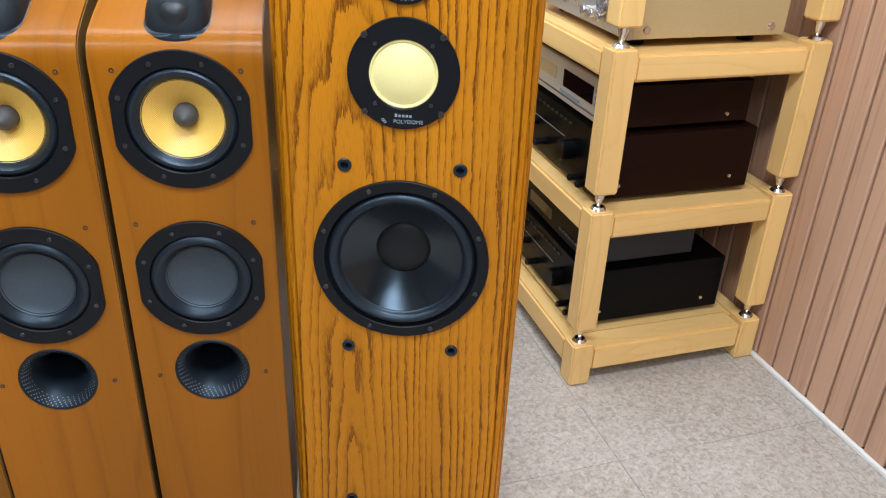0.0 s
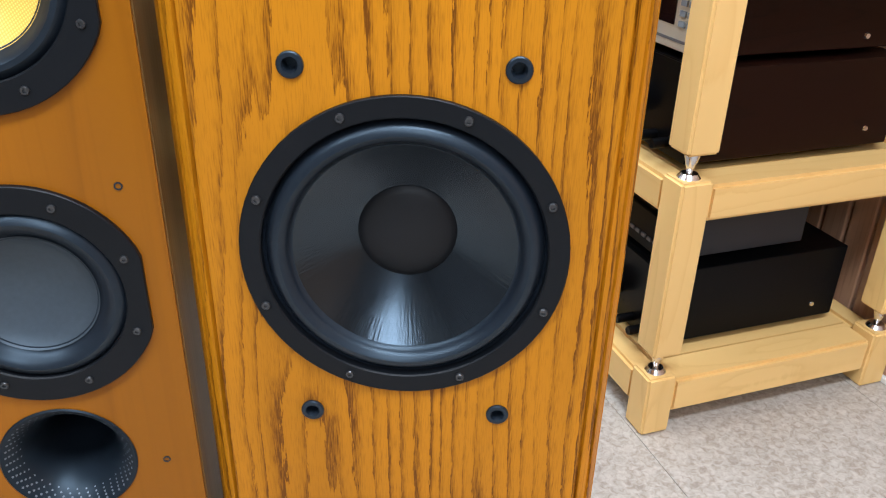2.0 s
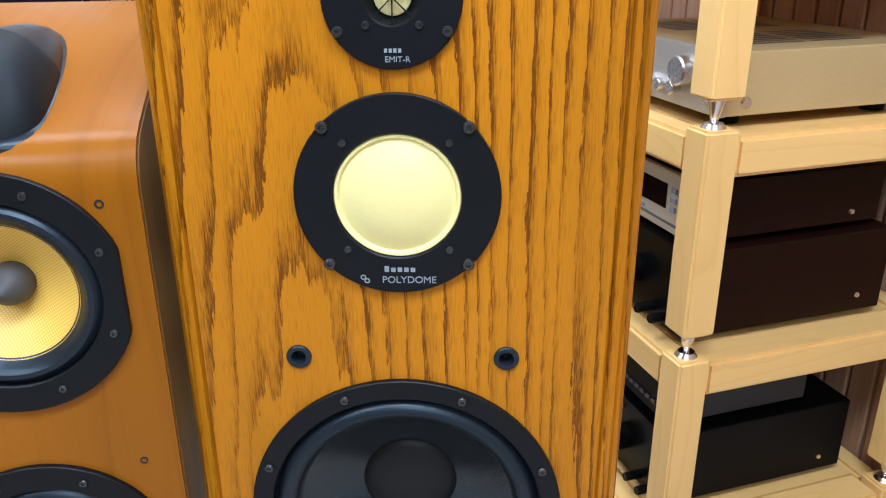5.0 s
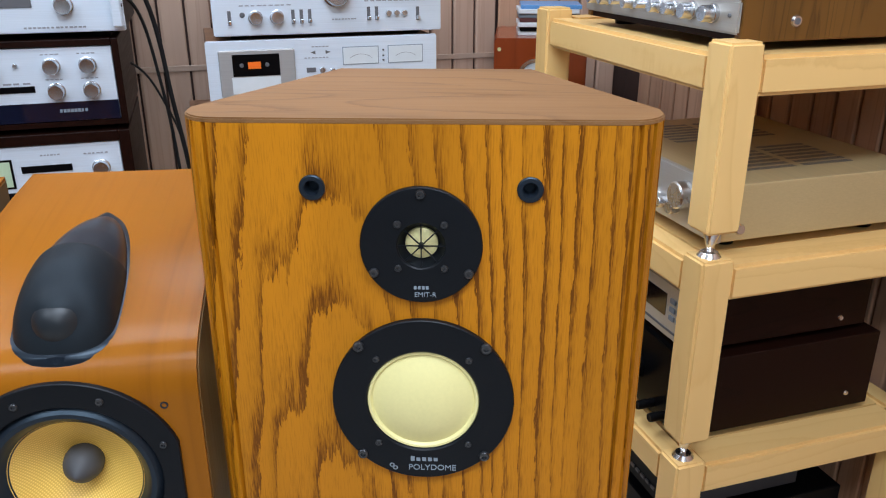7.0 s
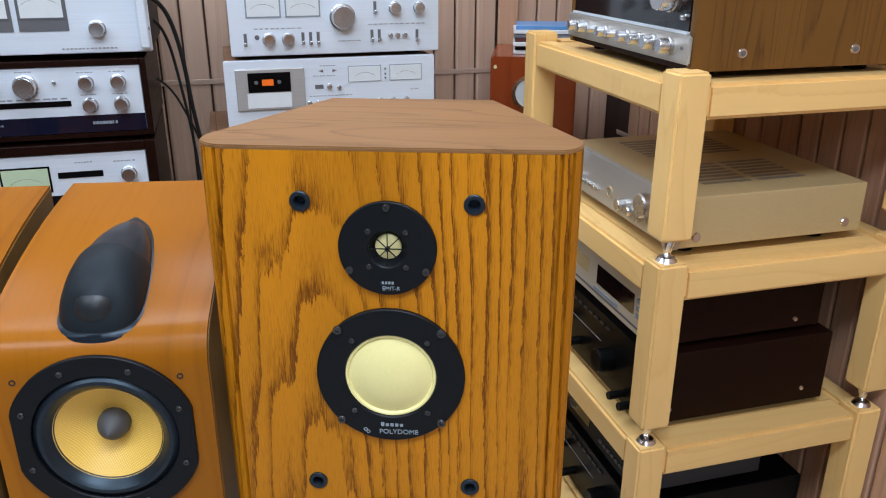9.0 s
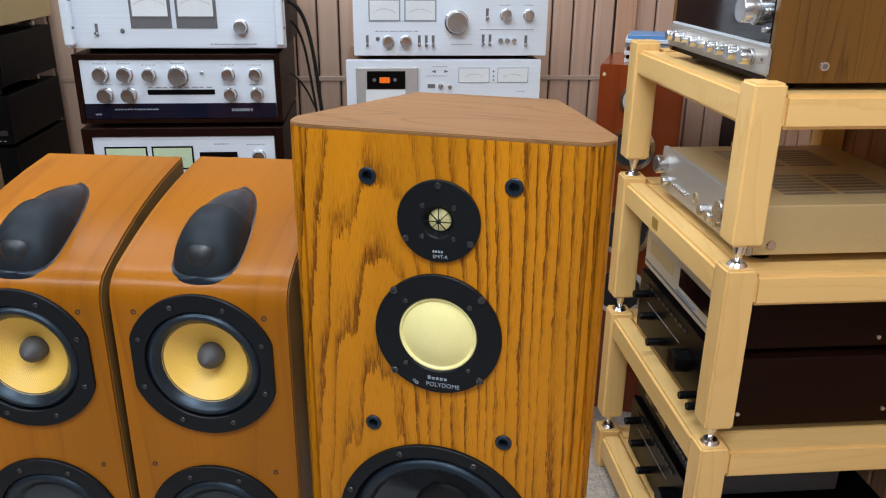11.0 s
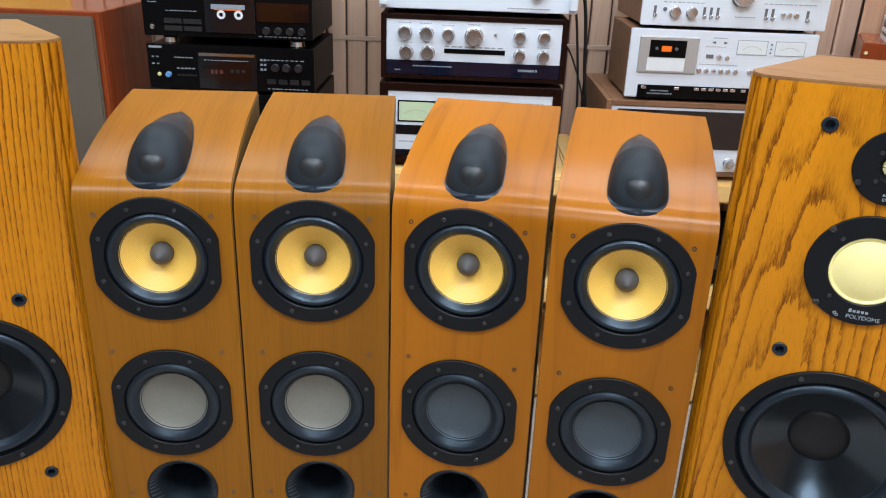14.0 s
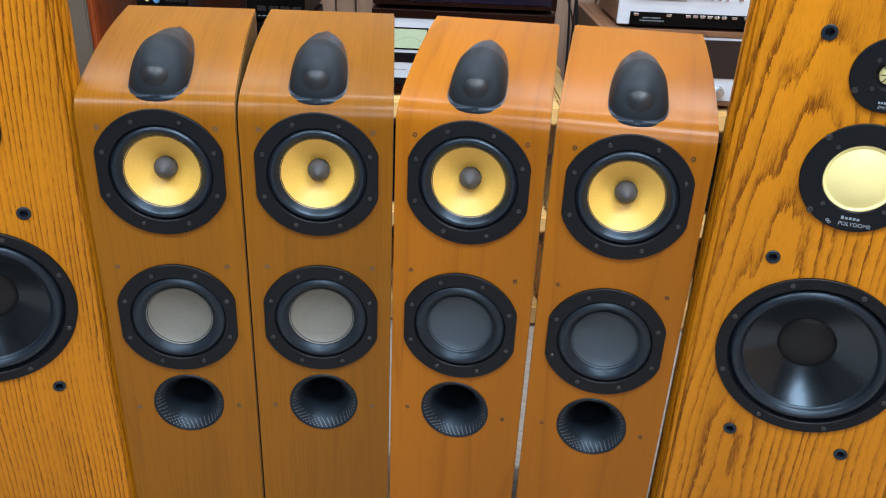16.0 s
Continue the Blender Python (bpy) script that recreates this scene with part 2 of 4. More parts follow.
CASETOP = wood("walnut_case_top", (0.23, 0.115, 0.06), (0.12, 0.055, 0.025), (1.0, 12, 12), 9.0, 0.4, 0.45, 0.1, 0.6, 5.0, (6, 320, 320))
REDWOOD = wood("red_cherry_cabinet", (0.27, 0.05, 0.012), (0.14, 0.022, 0.006), (5, 5, 0.6), 8.0, 0.4, 0.22, 0.4, 0.5, 4.0, (300, 300, 6))
SLAT = wood("pinkish_slat_panel", (0.52, 0.315, 0.205), (0.35, 0.195, 0.12), (26, 26, 0.7), 6.0, 0.5, 0.4, 0.0, 0.6, 9.0, (420, 420, 4), 0.08)
SLAT_PALE = wood("pale_slat_panel", (0.52, 0.36, 0.27), (0.4, 0.26, 0.18), (26, 26, 0.7), 6.0, 0.5, 0.4, 0.1, 0.5, 9.0, (420, 420, 4), 0.08)
GROOVE = plain("dark_panel_groove", (0.045, 0.022, 0.016), 0.7)
FLOOR = speckled("beige_vinyl_tile", [(0.36, (0.31, 0.265, 0.22)), (0.47, (0.41, 0.365, 0.315)), (0.54, (0.455, 0.415, 0.365)), (0.66, (0.54, 0.5, 0.45))])
JOINT = plain("tile_bed", (0.27, 0.225, 0.18), 0.8)
WALLGREY = plain("warm_grey_paint", (0.2, 0.19, 0.18), 0.6, vary=0.06)
WHITE = plain("white_paint", (0.78, 0.77, 0.74), 0.55, vary=0.05)
CEIL = plain("ceiling_board", (0.8, 0.8, 0.78), 0.8, vary=0.05)
YELLOW = plain("yellow_panel", (0.75, 0.5, 0.1), 0.4, vary=0.25, grain=25)
BLACK = plain("matt_black_plate", (0.0055, 0.0068, 0.009), 0.42, vary=0.2, grain=400, bump=0.05, spec=0.17)
# bluish base and sheen tint carry a blue reflection on black rubber
RUBBER = plain("black_rubber", (0.009, 0.0125, 0.0185), 0.36, vary=0.2, grain=200, bump=0.03, spec=0.46, sheen=(0.62, 0.82, 1.0))
CONEBLK = radial_cone("gloss_black_cone", (0.004, 0.0046, 0.0058), 0.606)
CAPBLK = plain("soft_black_cap", (0.0055, 0.0062, 0.008), 0.5, vary=0.2, grain=90, bump=0.02, spec=0.3)
CONEGRY = plain("slate_paper_cone", (0.042, 0.052, 0.063), 0.45, vary=0.2, grain=200, bump=0.05, spec=0.45, sheen=(0.62, 0.82, 1.0))
CONEPALE = plain("grey_paper_cone", (0.15, 0.15, 0.13), 0.5, vary=0.15, grain=200, bump=0.06)
PODMESH = plain("fine_black_mesh", (0.011, 0.0145, 0.018), 0.52, vary=0.2, grain=900, bump=0.1, spec=0.22, sheen=(0.8, 0.9, 1.0))
DOMEMETAL = plain("tweeter_dome_metal", (0.0115, 0.015, 0.0185), 0.4, vary=0.1, grain=900, bump=0.05, spec=0.45)
PODSHELL = plain("graphite_shell", (0.010, 0.014, 0.021), 0.3, vary=0.15, spec=0.34, sheen=(0.7, 0.86, 1.0))
# black port; its blue is reflected light put into base and sheen
PORTBLK = plain("black_port_blue_reflection", (0.008, 0.0115, 0.0165), 0.38, vary=0.2, spec=0.3, sheen=(0.62, 0.82, 1.0))
DIMPLE = plain("grey_dimple", (0.12, 0.14, 0.165), 0.5, vary=0.1)
PLUG = plain("grey_plug", (0.058, 0.058, 0.062), 0.6, vary=0.1)
KEVLAR = woven("yellow_woven_cone", (0.93, 0.62, 0.15), (0.68, 0.41, 0.07))
CREAM = plain("cream_dome", (0.8, 0.72, 0.32), 0.42, vary=0.05, grain=300, bump=0.03)
GOLD = plain("gold_foil", (0.9, 0.74, 0.36), 0.35, vary=0.3, grain=300, metal=0.3)
STEEL = brushed("turned_steel", (0.7, 0.7, 0.71), 0.2, metal=1.0)
SCREW = plain("dark_steel_screw", (0.075, 0.078, 0.084), 0.28, metal=0.8)
SILVER = brushed("brushed_silver", (0.72, 0.79, 0.875), 0.42, metal=0.2)
KNOB = plain("turned_aluminium", (0.6, 0.61, 0.63), 0.26, metal=0.95, vary=0.05, grain=30, bump=0.0)
CHAMP = brushed("champagne_metal", (0.55, 0.43, 0.22), 0.45, metal=0.3)
GREYFACE = brushed("warm_grey_metal_face", (0.5, 0.48, 0.44), 0.36, metal=0.5)
CHAMPFACE = brushed("champagne_face", (0.62, 0.57, 0.47), 0.4, metal=0.45)
BLKFACE = plain("black_face", (0.003, 0.003, 0.0035), 0.3, vary=0.2, bump=0.02, spec=0.11)
BLKCASE = plain("black_case", (0.0032, 0.0036, 0.0045), 0.42, vary=0.25, grain=300, spec=0.1)
GREYBOX = plain("dark_grey_case", (0.03, 0.034, 0.042), 0.5, vary=0.12, grain=300, spec=0.3)
GLASS = glassy("black_glass", (0.005, 0.006, 0.009))
DOORGREY = brushed("warm_grey_door", (0.43, 0.42, 0.41), 0.4, metal=0.3)
METER = plain("meter_face", (0.68, 0.72, 0.74), 0.3, vary=0.05)
METERGREEN = plain("green_meter_face", (0.5, 0.62, 0.42), 0.3, vary=0.05)
MAROON = glassy("maroon_display", (0.011, 0.004, 0.004))
NAVY = glassy("navy_glass", (0.006, 0.008, 0.022))
BLKKNOB = plain("black_key", (0.018, 0.018, 0.02), 0.3, vary=0.1)
DIMRED = plain("dim_red_segment", (0.09, 0.026, 0.024), 0.4, vary=0.05)
ORANGE = plain("orange_label", (0.9, 0.17, 0.01), 0.4, vary=0.04)
PRINT = plain("pale_print", (0.24, 0.285, 0.33), 0.5, vary=0.04)
DARKPRINT = plain("dark_print", (0.12, 0.12, 0.13), 0.5, vary=0.05)
FAINTPRINT = plain("faint_grey_print", (0.3, 0.31, 0.34), 0.5, vary=0.05)
GRILLE = plain("grey_grille_cloth", (0.12, 0.1, 0.078), 0.85, vary=0.1, grain=700, bump=0.3, spec=0.2)
# pale colour of the strips that stand in for light reflected on the slats
PALE_REFLECTION = plain("pale_wall_reflection", (0.44, 0.32, 0.245), 0.35, vary=0.06)
BLUE = plain("blue_case", (0.12, 0.3, 0.6), 0.3, vary=0.1)
CABLE = plain("black_cable", (0.015, 0.015, 0.016), 0.5)
BRASS = plain("brass_badge", (0.45, 0.3, 0.06), 0.4, metal=0.5)
# side veneer with the shade between towers and an olive reflection in its colour
SHADED_SIDE = wood("shaded_side_veneer", (0.16, 0.088, 0.028), (0.095, 0.048, 0.014), (10, 10, 0.5), 8.0, 0.4, 0.4, 0.0, 0.4, 4.0, (300, 300, 5), 0.15, 0.3, 0.15)


# ---- mesh helpers ----
def part(name, bm, material, parent=None, label="", smooth=False, loc=None):
    me = bpy.data.meshes.new(name)
    bm.normal_update()
    bm.to_mesh(me)
    bm.free()
    me.materials.append(material)
    if smooth:
        for p in me.polygons:
            p.use_smooth = True
        me.set_sharp_from_angle(angle=radians(38))
    ob = new(name, me)
    if parent is not None:
        ob.parent = parent
    if loc is not None:
        ob.matrix_basis = loc
    if label:
        tagged(ob, label)
    return ob


def shared(name, mesh, parent, m):
    ob = new(name, mesh)
    ob.parent = parent
    ob.matrix_basis = m
    return ob


def thing(name, m, label, category, group="", kind=""):
    e = new(name)
    e.empty_display_size = 0.05
    e.matrix_basis = m
    return tagged(e, label, category, group, kind)


def box(x0, x1, y0, y1, z0, z1, bevel=0.0, seg=1, bm=None):
    bm = bm or bmesh.new()
    vs = [bm.verts.new((x, y, z)) for z in (z0, z1) for y in (y0, y1) for x in (x0, x1)]
    fs = [bm.faces.new([vs[i] for i in f]) for f in ((0, 2, 3, 1), (4, 5, 7, 6), (0, 1, 5, 4), (2, 6, 7, 3), (0, 4, 6, 2), (1, 3, 7, 5))]
    if bevel:
        es = {e for f in fs for e in f.edges}
        bmesh.ops.bevel(bm, geom=list(es), offset=bevel, segments=seg, affect="EDGES")
    return bm


def lathe(profile, n=48, cx=0.0, cz=0.0, y=0.0, bm=None, cap=True):
    """Turns (radius, forward) pairs round the axis that points to -y."""
    bm = bm or bmesh.new()
    rings = []
    for r, f in profile:
        if r < 1e-6:
            rings.append([bm.verts.new((cx, y - f, cz))])
        else:
            rings.append([bm.verts.new((cx + r * math.cos(2 * math.pi * k / n), y - f, cz + r * math.sin(2 * math.pi * k / n))) for k in range(n)])
    for a, b in zip(rings, rings[1:]):
        for k in range(n):
            j = (k + 1) % n
            if len(a) == 1 and len(b) == 1:
                continue
            if len(b) == 1:
                bm.faces.new((a[k], a[j], b[0]))
            elif len(a) == 1:
                bm.faces.new((a[0], b[j], b[k]))
            else:
                bm.faces.new((a[k], a[j], b[j], b[k]))
    bmesh.ops.recalc_face_normals(bm, faces=bm.faces)
    return bm


def prism(outline, z0, z1, bm=None, bevel=0.0):
    bm = bm or bmesh.new()
    lo, hi = [bm.verts.new((x, y, z0)) for x, y in outline], [bm.verts.new((x, y, z1)) for x, y in outline]
    bm.faces.new(lo[::-1])
    top = bm.faces.new(hi)
    for k in range(len(lo)):
        j = (k + 1) % len(lo)
        bm.faces.new((lo[k], lo[j], hi[j], hi[k]))
    bmesh.ops.recalc_face_normals(bm, faces=bm.faces)
    if bevel:
        bmesh.ops.bevel(bm, geom=list(top.edges), offset=bevel, segments=2, affect="EDGES")
    return bm


def extrude_x(profile, x0, x1, bm=None):
    """A side outline of (y, z) pairs drawn out along x."""
    bm = bm or bmesh.new()
    a, b = [bm.verts.new((x0, y, z)) for y, z in profile], [bm.verts.new((x1, y, z)) for y, z in profile]
    bm.faces.new(a)
    bm.faces.new(b[::-1])
    for k in range(len(a)):
        j = (k + 1) % len(a)
        bm.faces.new((a[k], b[k], b[j], a[j]))
    bmesh.ops.recalc_face_normals(bm, faces=bm.faces)
    return bm


def ring_plate(outer, inner, thick, y=0.0, cx=0.0, cz=0.0):
    """A flat plate whose rim follows outer(angle) with a round hole."""
    bm, n = bmesh.new(), 72
    rows = []
    for f, g in ((0.0, 0.0), (thick - 0.0008, 0.0), (thick, 0.0008)):
        rows.append([bm.verts.new((cx + (outer(2 * math.pi * k / n) - g) * math.cos(2 * math.pi * k / n), y - f, cz + (outer(2 * math.pi * k / n) - g) * math.sin(2 * math.pi * k / n))) for k in range(n)])
    for f, g in ((thick, 0.0012), (thick - 0.0012, 0.0), (-0.004, 0.0)):
        rows.append([bm.verts.new((cx + (inner + g) * math.cos(2 * math.pi * k / n), y - f, cz + (inner + g) * math.sin(2 * math.pi * k / n))) for k in range(n)])
    for a, b in zip(rows, rows[1:]):
        for k in range(n):
            j = (k + 1) % n
            bm.faces.new((a[k], a[j], b[j], b[k]))
    bmesh.ops.recalc_face_normals(bm, faces=bm.faces)
    return bm


def text_mesh(words, size, material, parent, m, name="lettering"):
    cu = bpy.data.curves.new(name, "FONT")
    cu.body, cu.size, cu.extrude, cu.align_x, cu.align_y = words, size, 0.0002, "CENTER", "CENTER"
    tmp = bpy.data.objects.new(name, cu)
    me = bpy.data.meshes.new_from_object(tmp)
    bpy.data.objects.remove(tmp)
    me.materials.append(material)
    ob = new(name, me)
    ob.parent = parent
    ob.matrix_basis = m
    return ob


SCREW_MESH = None


def screw_mesh():
    global SCREW_MESH
    if SCREW_MESH is None:
        o = part("screw", lathe([(0.0042, 0.0), (0.0042, 0.0012), (0.0034, 0.0022), (0.0019, 0.0022), (0.0017, 0.0008), (0.0, 0.0008)], 14), SCREW, smooth=True)
        SCREW_MESH = o.data
        bpy.data.objects.remove(o)
    return SCREW_MESH


def screws(parent, places, y, scale=1.0):
    for x, z in places:
        shared("screw", screw_mesh(), parent, pose(x, y, z) @ Matrix.Scale(scale, 4))


def carve(ob, holes):
    """Cuts round holes (x, z, radius, depth) into the front of ob."""
    bm = bmesh.new()
    for x, z, r, d in holes:
        lathe([(0.0, 0.03), (r, 0.03), (r, -d), (0.0, -d)], 56, x, z, bm=bm)
    me = bpy.data.meshes.new("cutter")
    bm.to_mesh(me)
    bm.free()
    cut = new("cutter", me)
    mod = ob.modifiers.new("holes", "BOOLEAN")
    mod.object, mod.operation, mod.solver = cut, "DIFFERENCE", "EXACT"
    keep, ob.parent = ob.parent, None
    deps = bpy.context.evaluated_depsgraph_get()
    done = bpy.data.meshes.new_from_object(ob.evaluated_get(deps))
    ob.modifiers.clear()
    ob.data = done
    ob.parent = keep
    bpy.data.objects.remove(cut)


# ---- the room ----
WX, WY, LX, FY, CZ, FZ = 1.3, 2.52, -2.7, -2.6, 2.45, 0.029
tagged(part("ceiling", box(LX - 0.1, WX + 0.12, FY - 0.1, WY + 0.12, CZ, CZ + 0.1), CEIL), "white board ceiling with recessed lamps", "ceiling", kind="structure")
wall_right = tagged(part("wall_right", box(WX + 0.008, WX + 0.12, FY, WY + 0.12, -0.1, CZ), GROOVE), "wall clad in pinkish brown vertical wood slats", "wall", kind="structure")
wall_back = tagged(part("wall_back", box(LX, WX + 0.008, WY + 0.008, WY + 0.12, -0.1, CZ), GROOVE), "wall clad in pale pinkish vertical wood slats", "wall", kind="structure")
tagged(part("wall_left", box(LX - 0.1, LX, FY - 0.1, WY + 0.12, -0.1, CZ), WALLGREY), "plain grey painted wall", "wall", kind="structure")
tagged(part("wall_front", box(LX, WX + 0.12, FY - 0.1, FY, -0.1, CZ), WALLGREY), "plain grey painted wall", "wall", kind="structure")
tagged(part("baseboard", box(WX - 0.012, WX - 0.0005, FY, WY - 0.03, FZ, FZ + 0.012, 0.002), WHITE), "narrow white skirting strip along the slat wall", "skirting", kind="structure")
# next two strips: a band of reflected light, added as thin pale boxes
tagged(part("trim", box(-2.0, 0.8995, WY - 0.0075, WY - 0.0046, 0.96, 0.974, 0.001), PALE_REFLECTION), "thin pale strip standing in for light reflected across the slat wall", "trim", kind="structure")
tagged(part("trim", box(WX - 0.0115, WX - 0.009, 1.6, WY - 0.03, 0.762, 0.776, 0.001), PALE_REFLECTION), "thin pale strip standing in for light reflected across the slat wall", "trim", kind="structure")
tagged(part("trim", box(0.9, 0.9605, WY - 0.02, WY - 0.0085, FZ, CZ - 0.002, 0.004), SLAT), "brown wooden post on the slat wall", "trim", kind="structure")
for lx, ly, power, wide, deep in LAMPS:
    fix = thing("ceiling_light", pose(lx, ly, CZ), "flat white rectangular ceiling light housing", "ceiling light", "ceiling lights")
    part("housing", box(-wide / 2 - 0.02, wide / 2 + 0.02, -deep / 2 - 0.02, deep / 2 + 0.02, -0.02, -0.001, 0.004), WHITE, fix)

# ---- tower speakers with domed pods ----
POD_TOP = [(0.0, FZ), (0.0, 0.900), (0.002, 0.914), (0.007, 0.926), (0.016, 0.936), (0.028, 0.943), (0.05, 0.952), (0.09, 0.9665), (0.13, 0.979), (0.17, 0.9895), (0.21, 0.998), (0.25, 1.005), (0.312, 1.0135)]


def top_height(v):
    for (a, za), (b, zb) in zip(POD_TOP[4:], POD_TOP[5:]):
        if v <= b:
            return za + (zb - za) * (v - a) / (b - a)
    return POD_TOP[-1][1]


POD_V0, POD_V1 = 0.010, 0.203


def pod_width(v):
    """Half-width of the pod: blunt rounded front, long tapering tail."""
    if v < 0.05:
        return 0.049 * max(0.0, 1 - ((0.05 - v) / (0.05 - POD_V0)) ** 3.0) ** 0.42
    return 0.049 * max(0.0, 1 - ((v - 0.05) / (POD_V1 - 0.05)) ** 1.9) ** 0.5


def pod_height(v):
    """Height of the hull over the sloping top: a round bulb that runs out into a low tail."""
    if v < 0.064:
        return 0.047 * max(0.0, 1 - ((0.064 - v) / (0.064 - POD_V0 - 0.004)) ** 2.1) ** 0.55
    s = (v - 0.064) / (POD_V1 - 0.064)
    return 0.047 * (1 - 0.72 * s ** 1.2) * max(0.0, 1 - s ** 5) ** 0.6


def pod_shell(v0, v1, wide, high, sink=0.004, n=28, rows=34, bulge=0.0):
    """Half-oval sections along the sloping top, with an optional round swelling where the dome sits."""
    bm, grid = bmesh.new(), []
    for i in range(rows + 1):
        v = v0 + (v1 - v0) * (0.5 - 0.5 * math.cos(math.pi * i / rows))
        w, h = wide(v), high(v)
        base = top_height(v) - sink
        line = []
        for k in range(n + 1):
            x, z = w * math.cos(math.pi * k / n), base + (h + sink) * math.sin(math.pi * k / n) ** 0.92
            q = min(1.0, math.hypot(x, v - 0.031, z - 0.971) / 0.025)
            swell = bulge * (1 - q * q) ** 2
            line.append(bm.verts.new((x * (1 + 8 * swell), v - 0.75 * swell, z + 0.65 * swell)))
        grid.append(line)
    for a, b in zip(grid, grid[1:]):
        for k in range(n):
            bm.faces.new((a[k], a[k + 1], b[k + 1], b[k]))
    bmesh.ops.remove_doubles(bm, verts=bm.verts, dist=1e-5)
    bmesh.ops.recalc_face_normals(bm, faces=bm.faces)
    return bm


def flat_sided(r, half):
    def outer(a):
        c = abs(math.cos(a))
        return min(r, half / c) if c > 1e-6 else r
    return outer


def narrowed(bm):
    """Draws the sides in by about 5 mm towards the back."""
    for v in bm.verts:
        v.co.x *= 1 - 0.15 * max(0.0, v.co.y)
    return bm


def pod_speaker(m, veneer, low_cone, label, peg):
    t = thing("tower_speaker", m, label, "speaker", "row of tower speakers with pods")
    W = 0.1138
    # cabinet: curved front-and-top wrap between two side panels
    wrap = [(y, z) for y, z in POD_TOP] + [(0.312, FZ)]
    cab = part("cabinet", narrowed(extrude_x(wrap, -W + 0.0006, W - 0.0006)), veneer, t, smooth=True)
    carve(cab, [(0, 0.823, 0.0765, 0.09), (0, 0.5715, 0.0765, 0.09), (0, 0.401, 0.0575, 0.15)])
    # thin side sheets, coloured darker than the front to carry the shade
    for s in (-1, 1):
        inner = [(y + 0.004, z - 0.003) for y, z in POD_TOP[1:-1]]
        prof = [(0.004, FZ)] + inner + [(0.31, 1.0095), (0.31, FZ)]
        part("side_panel", narrowed(extrude_x(prof, s * (W - 0.0008), s * (W + 0.0006))), SHADED_SIDE, t, "side veneer with gap shade and olive reflection in its colour")
    # tweeter pod
    pod = part("tweeter_pod", pod_shell(POD_V0, POD_V1, pod_width, lambda v: 0.0045 if POD_V0 + 0.001 < v < POD_V1 - 0.001 else 0.0), PODSHELL, t, "graphite teardrop base", smooth=True)
    part("tail", pod_shell(0.092, POD_V1 - 0.004, lambda v: max(0.0, pod_width(v) - 0.0065), lambda v: max(0.0, pod_height(v) - 0.003)), PODSHELL, pod, "graphite pod tail", smooth=True)
    part("dome_grille", pod_shell(POD_V0 + 0.004, 0.104, lambda v: max(0.0, pod_width(v - 0.003) - 0.0064), lambda v: max(0.0, (pod_height(v) + 0.003) * (1 - 0.24 * max(0.0, (v - 0.082) / 0.022) ** 2)), bulge=0.006, rows=48, n=40), PODMESH, pod, "black mesh grille swelling over the round tweeter dome", smooth=True)
    bm = bmesh.new()
    bmesh.ops.create_uvsphere(bm, u_segments=32, v_segments=20, radius=0.0255, matrix=pose(0, 0.0395, 0.9595))
    part("dome", bm, DOMEMETAL, pod, "round dark metal tweeter dome", smooth=True)
    # upper woven cone driver and lower bass driver
    for cz, kind in ((0.823, 0), (0.5715, 1)):
        d = part("woven_cone_driver" if kind == 0 else "bass_driver", ring_plate(flat_sided(0.099, 0.0925), 0.0755, 0.005, cz=cz), BLACK, t, "black driver frame with flattened sides", smooth=True)
        if kind == 0:
            part("surround", lathe([(0.077, 0.003), (0.0755, -0.001), (0.0735, 0.001), (0.0695, 0.0046), (0.0655, 0.0046), (0.0608, 0.0008), (0.0584, -0.004), (0.0555, -0.006)], 64, cz=cz), RUBBER, d, "rolled rubber surround", smooth=True)
            part("cone", lathe([(0.0572, -0.0048), (0.05, -0.0102), (0.036, -0.0205), (0.02, -0.031), (0.0, -0.033)], 64, cz=cz), KEVLAR, d, "yellow woven fibre cone", smooth=True)
            part("phase_plug", lathe([(0.0165, -0.035), (0.0174, -0.0255), (0.0166, -0.0205), (0.0142, -0.0145), (0.0092, -0.0085), (0.0042, -0.004), (0.0012, -0.0022), (0.0, -0.0018)], 40, cz=cz), PLUG, d, "grey pointed phase plug", smooth=True)
        else:
            part("surround", lathe([(0.077, 0.003), (0.0755, -0.001), (0.0725, 0.003), (0.067, 0.0052), (0.061, 0.003), (0.057, -0.003), (0.054, -0.005), (0.051, -0.006)], 64, cz=cz), RUBBER, d, "rolled rubber surround", smooth=True)
            part("cone", lathe([(0.0535, -0.004), (0.051, -0.007), (0.04, -0.0125), (0.026, -0.017), (0.012, -0.0195), (0.0, -0.02)], 64, cz=cz), low_cone, d, smooth=True)
        screws(d, [(0.0868 * math.cos(radians(a)), cz + 0.0868 * math.sin(radians(a))) for a in (23, 67, 113, 157, 203, 247, 293, 337)], -0.0048, 0.85)
    # flared dimpled port
    cz = 0.401
    flare = [(0.059, 0.001), (0.0575, 0.0022), (0.055, 0.001), (0.047, -0.007), (0.039, -0.019), (0.032, -0.036), (0.029, -0.056), (0.029, -0.12), (0.0, -0.12)]
    port = part("port", lathe(flare, 64, cz=cz), PORTBLK, t, "black flared bass port", smooth=True)
    bm = bmesh.new()
    for ring in range(5):
        f = 0.06 + 0.125 * ring
        r = 0.0545 - 0.0165 * f / 0.9
        dep = next(fa + (fb - fa) * (ra - r) / (ra - rb) for (ra, fa), (rb, fb) in zip(flare, flare[1:]) if ra > rb and rb <= r <= ra)
        slope = next((fa - fb) / (ra - rb) for (ra, fa), (rb, fb) in zip(flare, flare[1:]) if ra > rb and rb <= r <= ra)
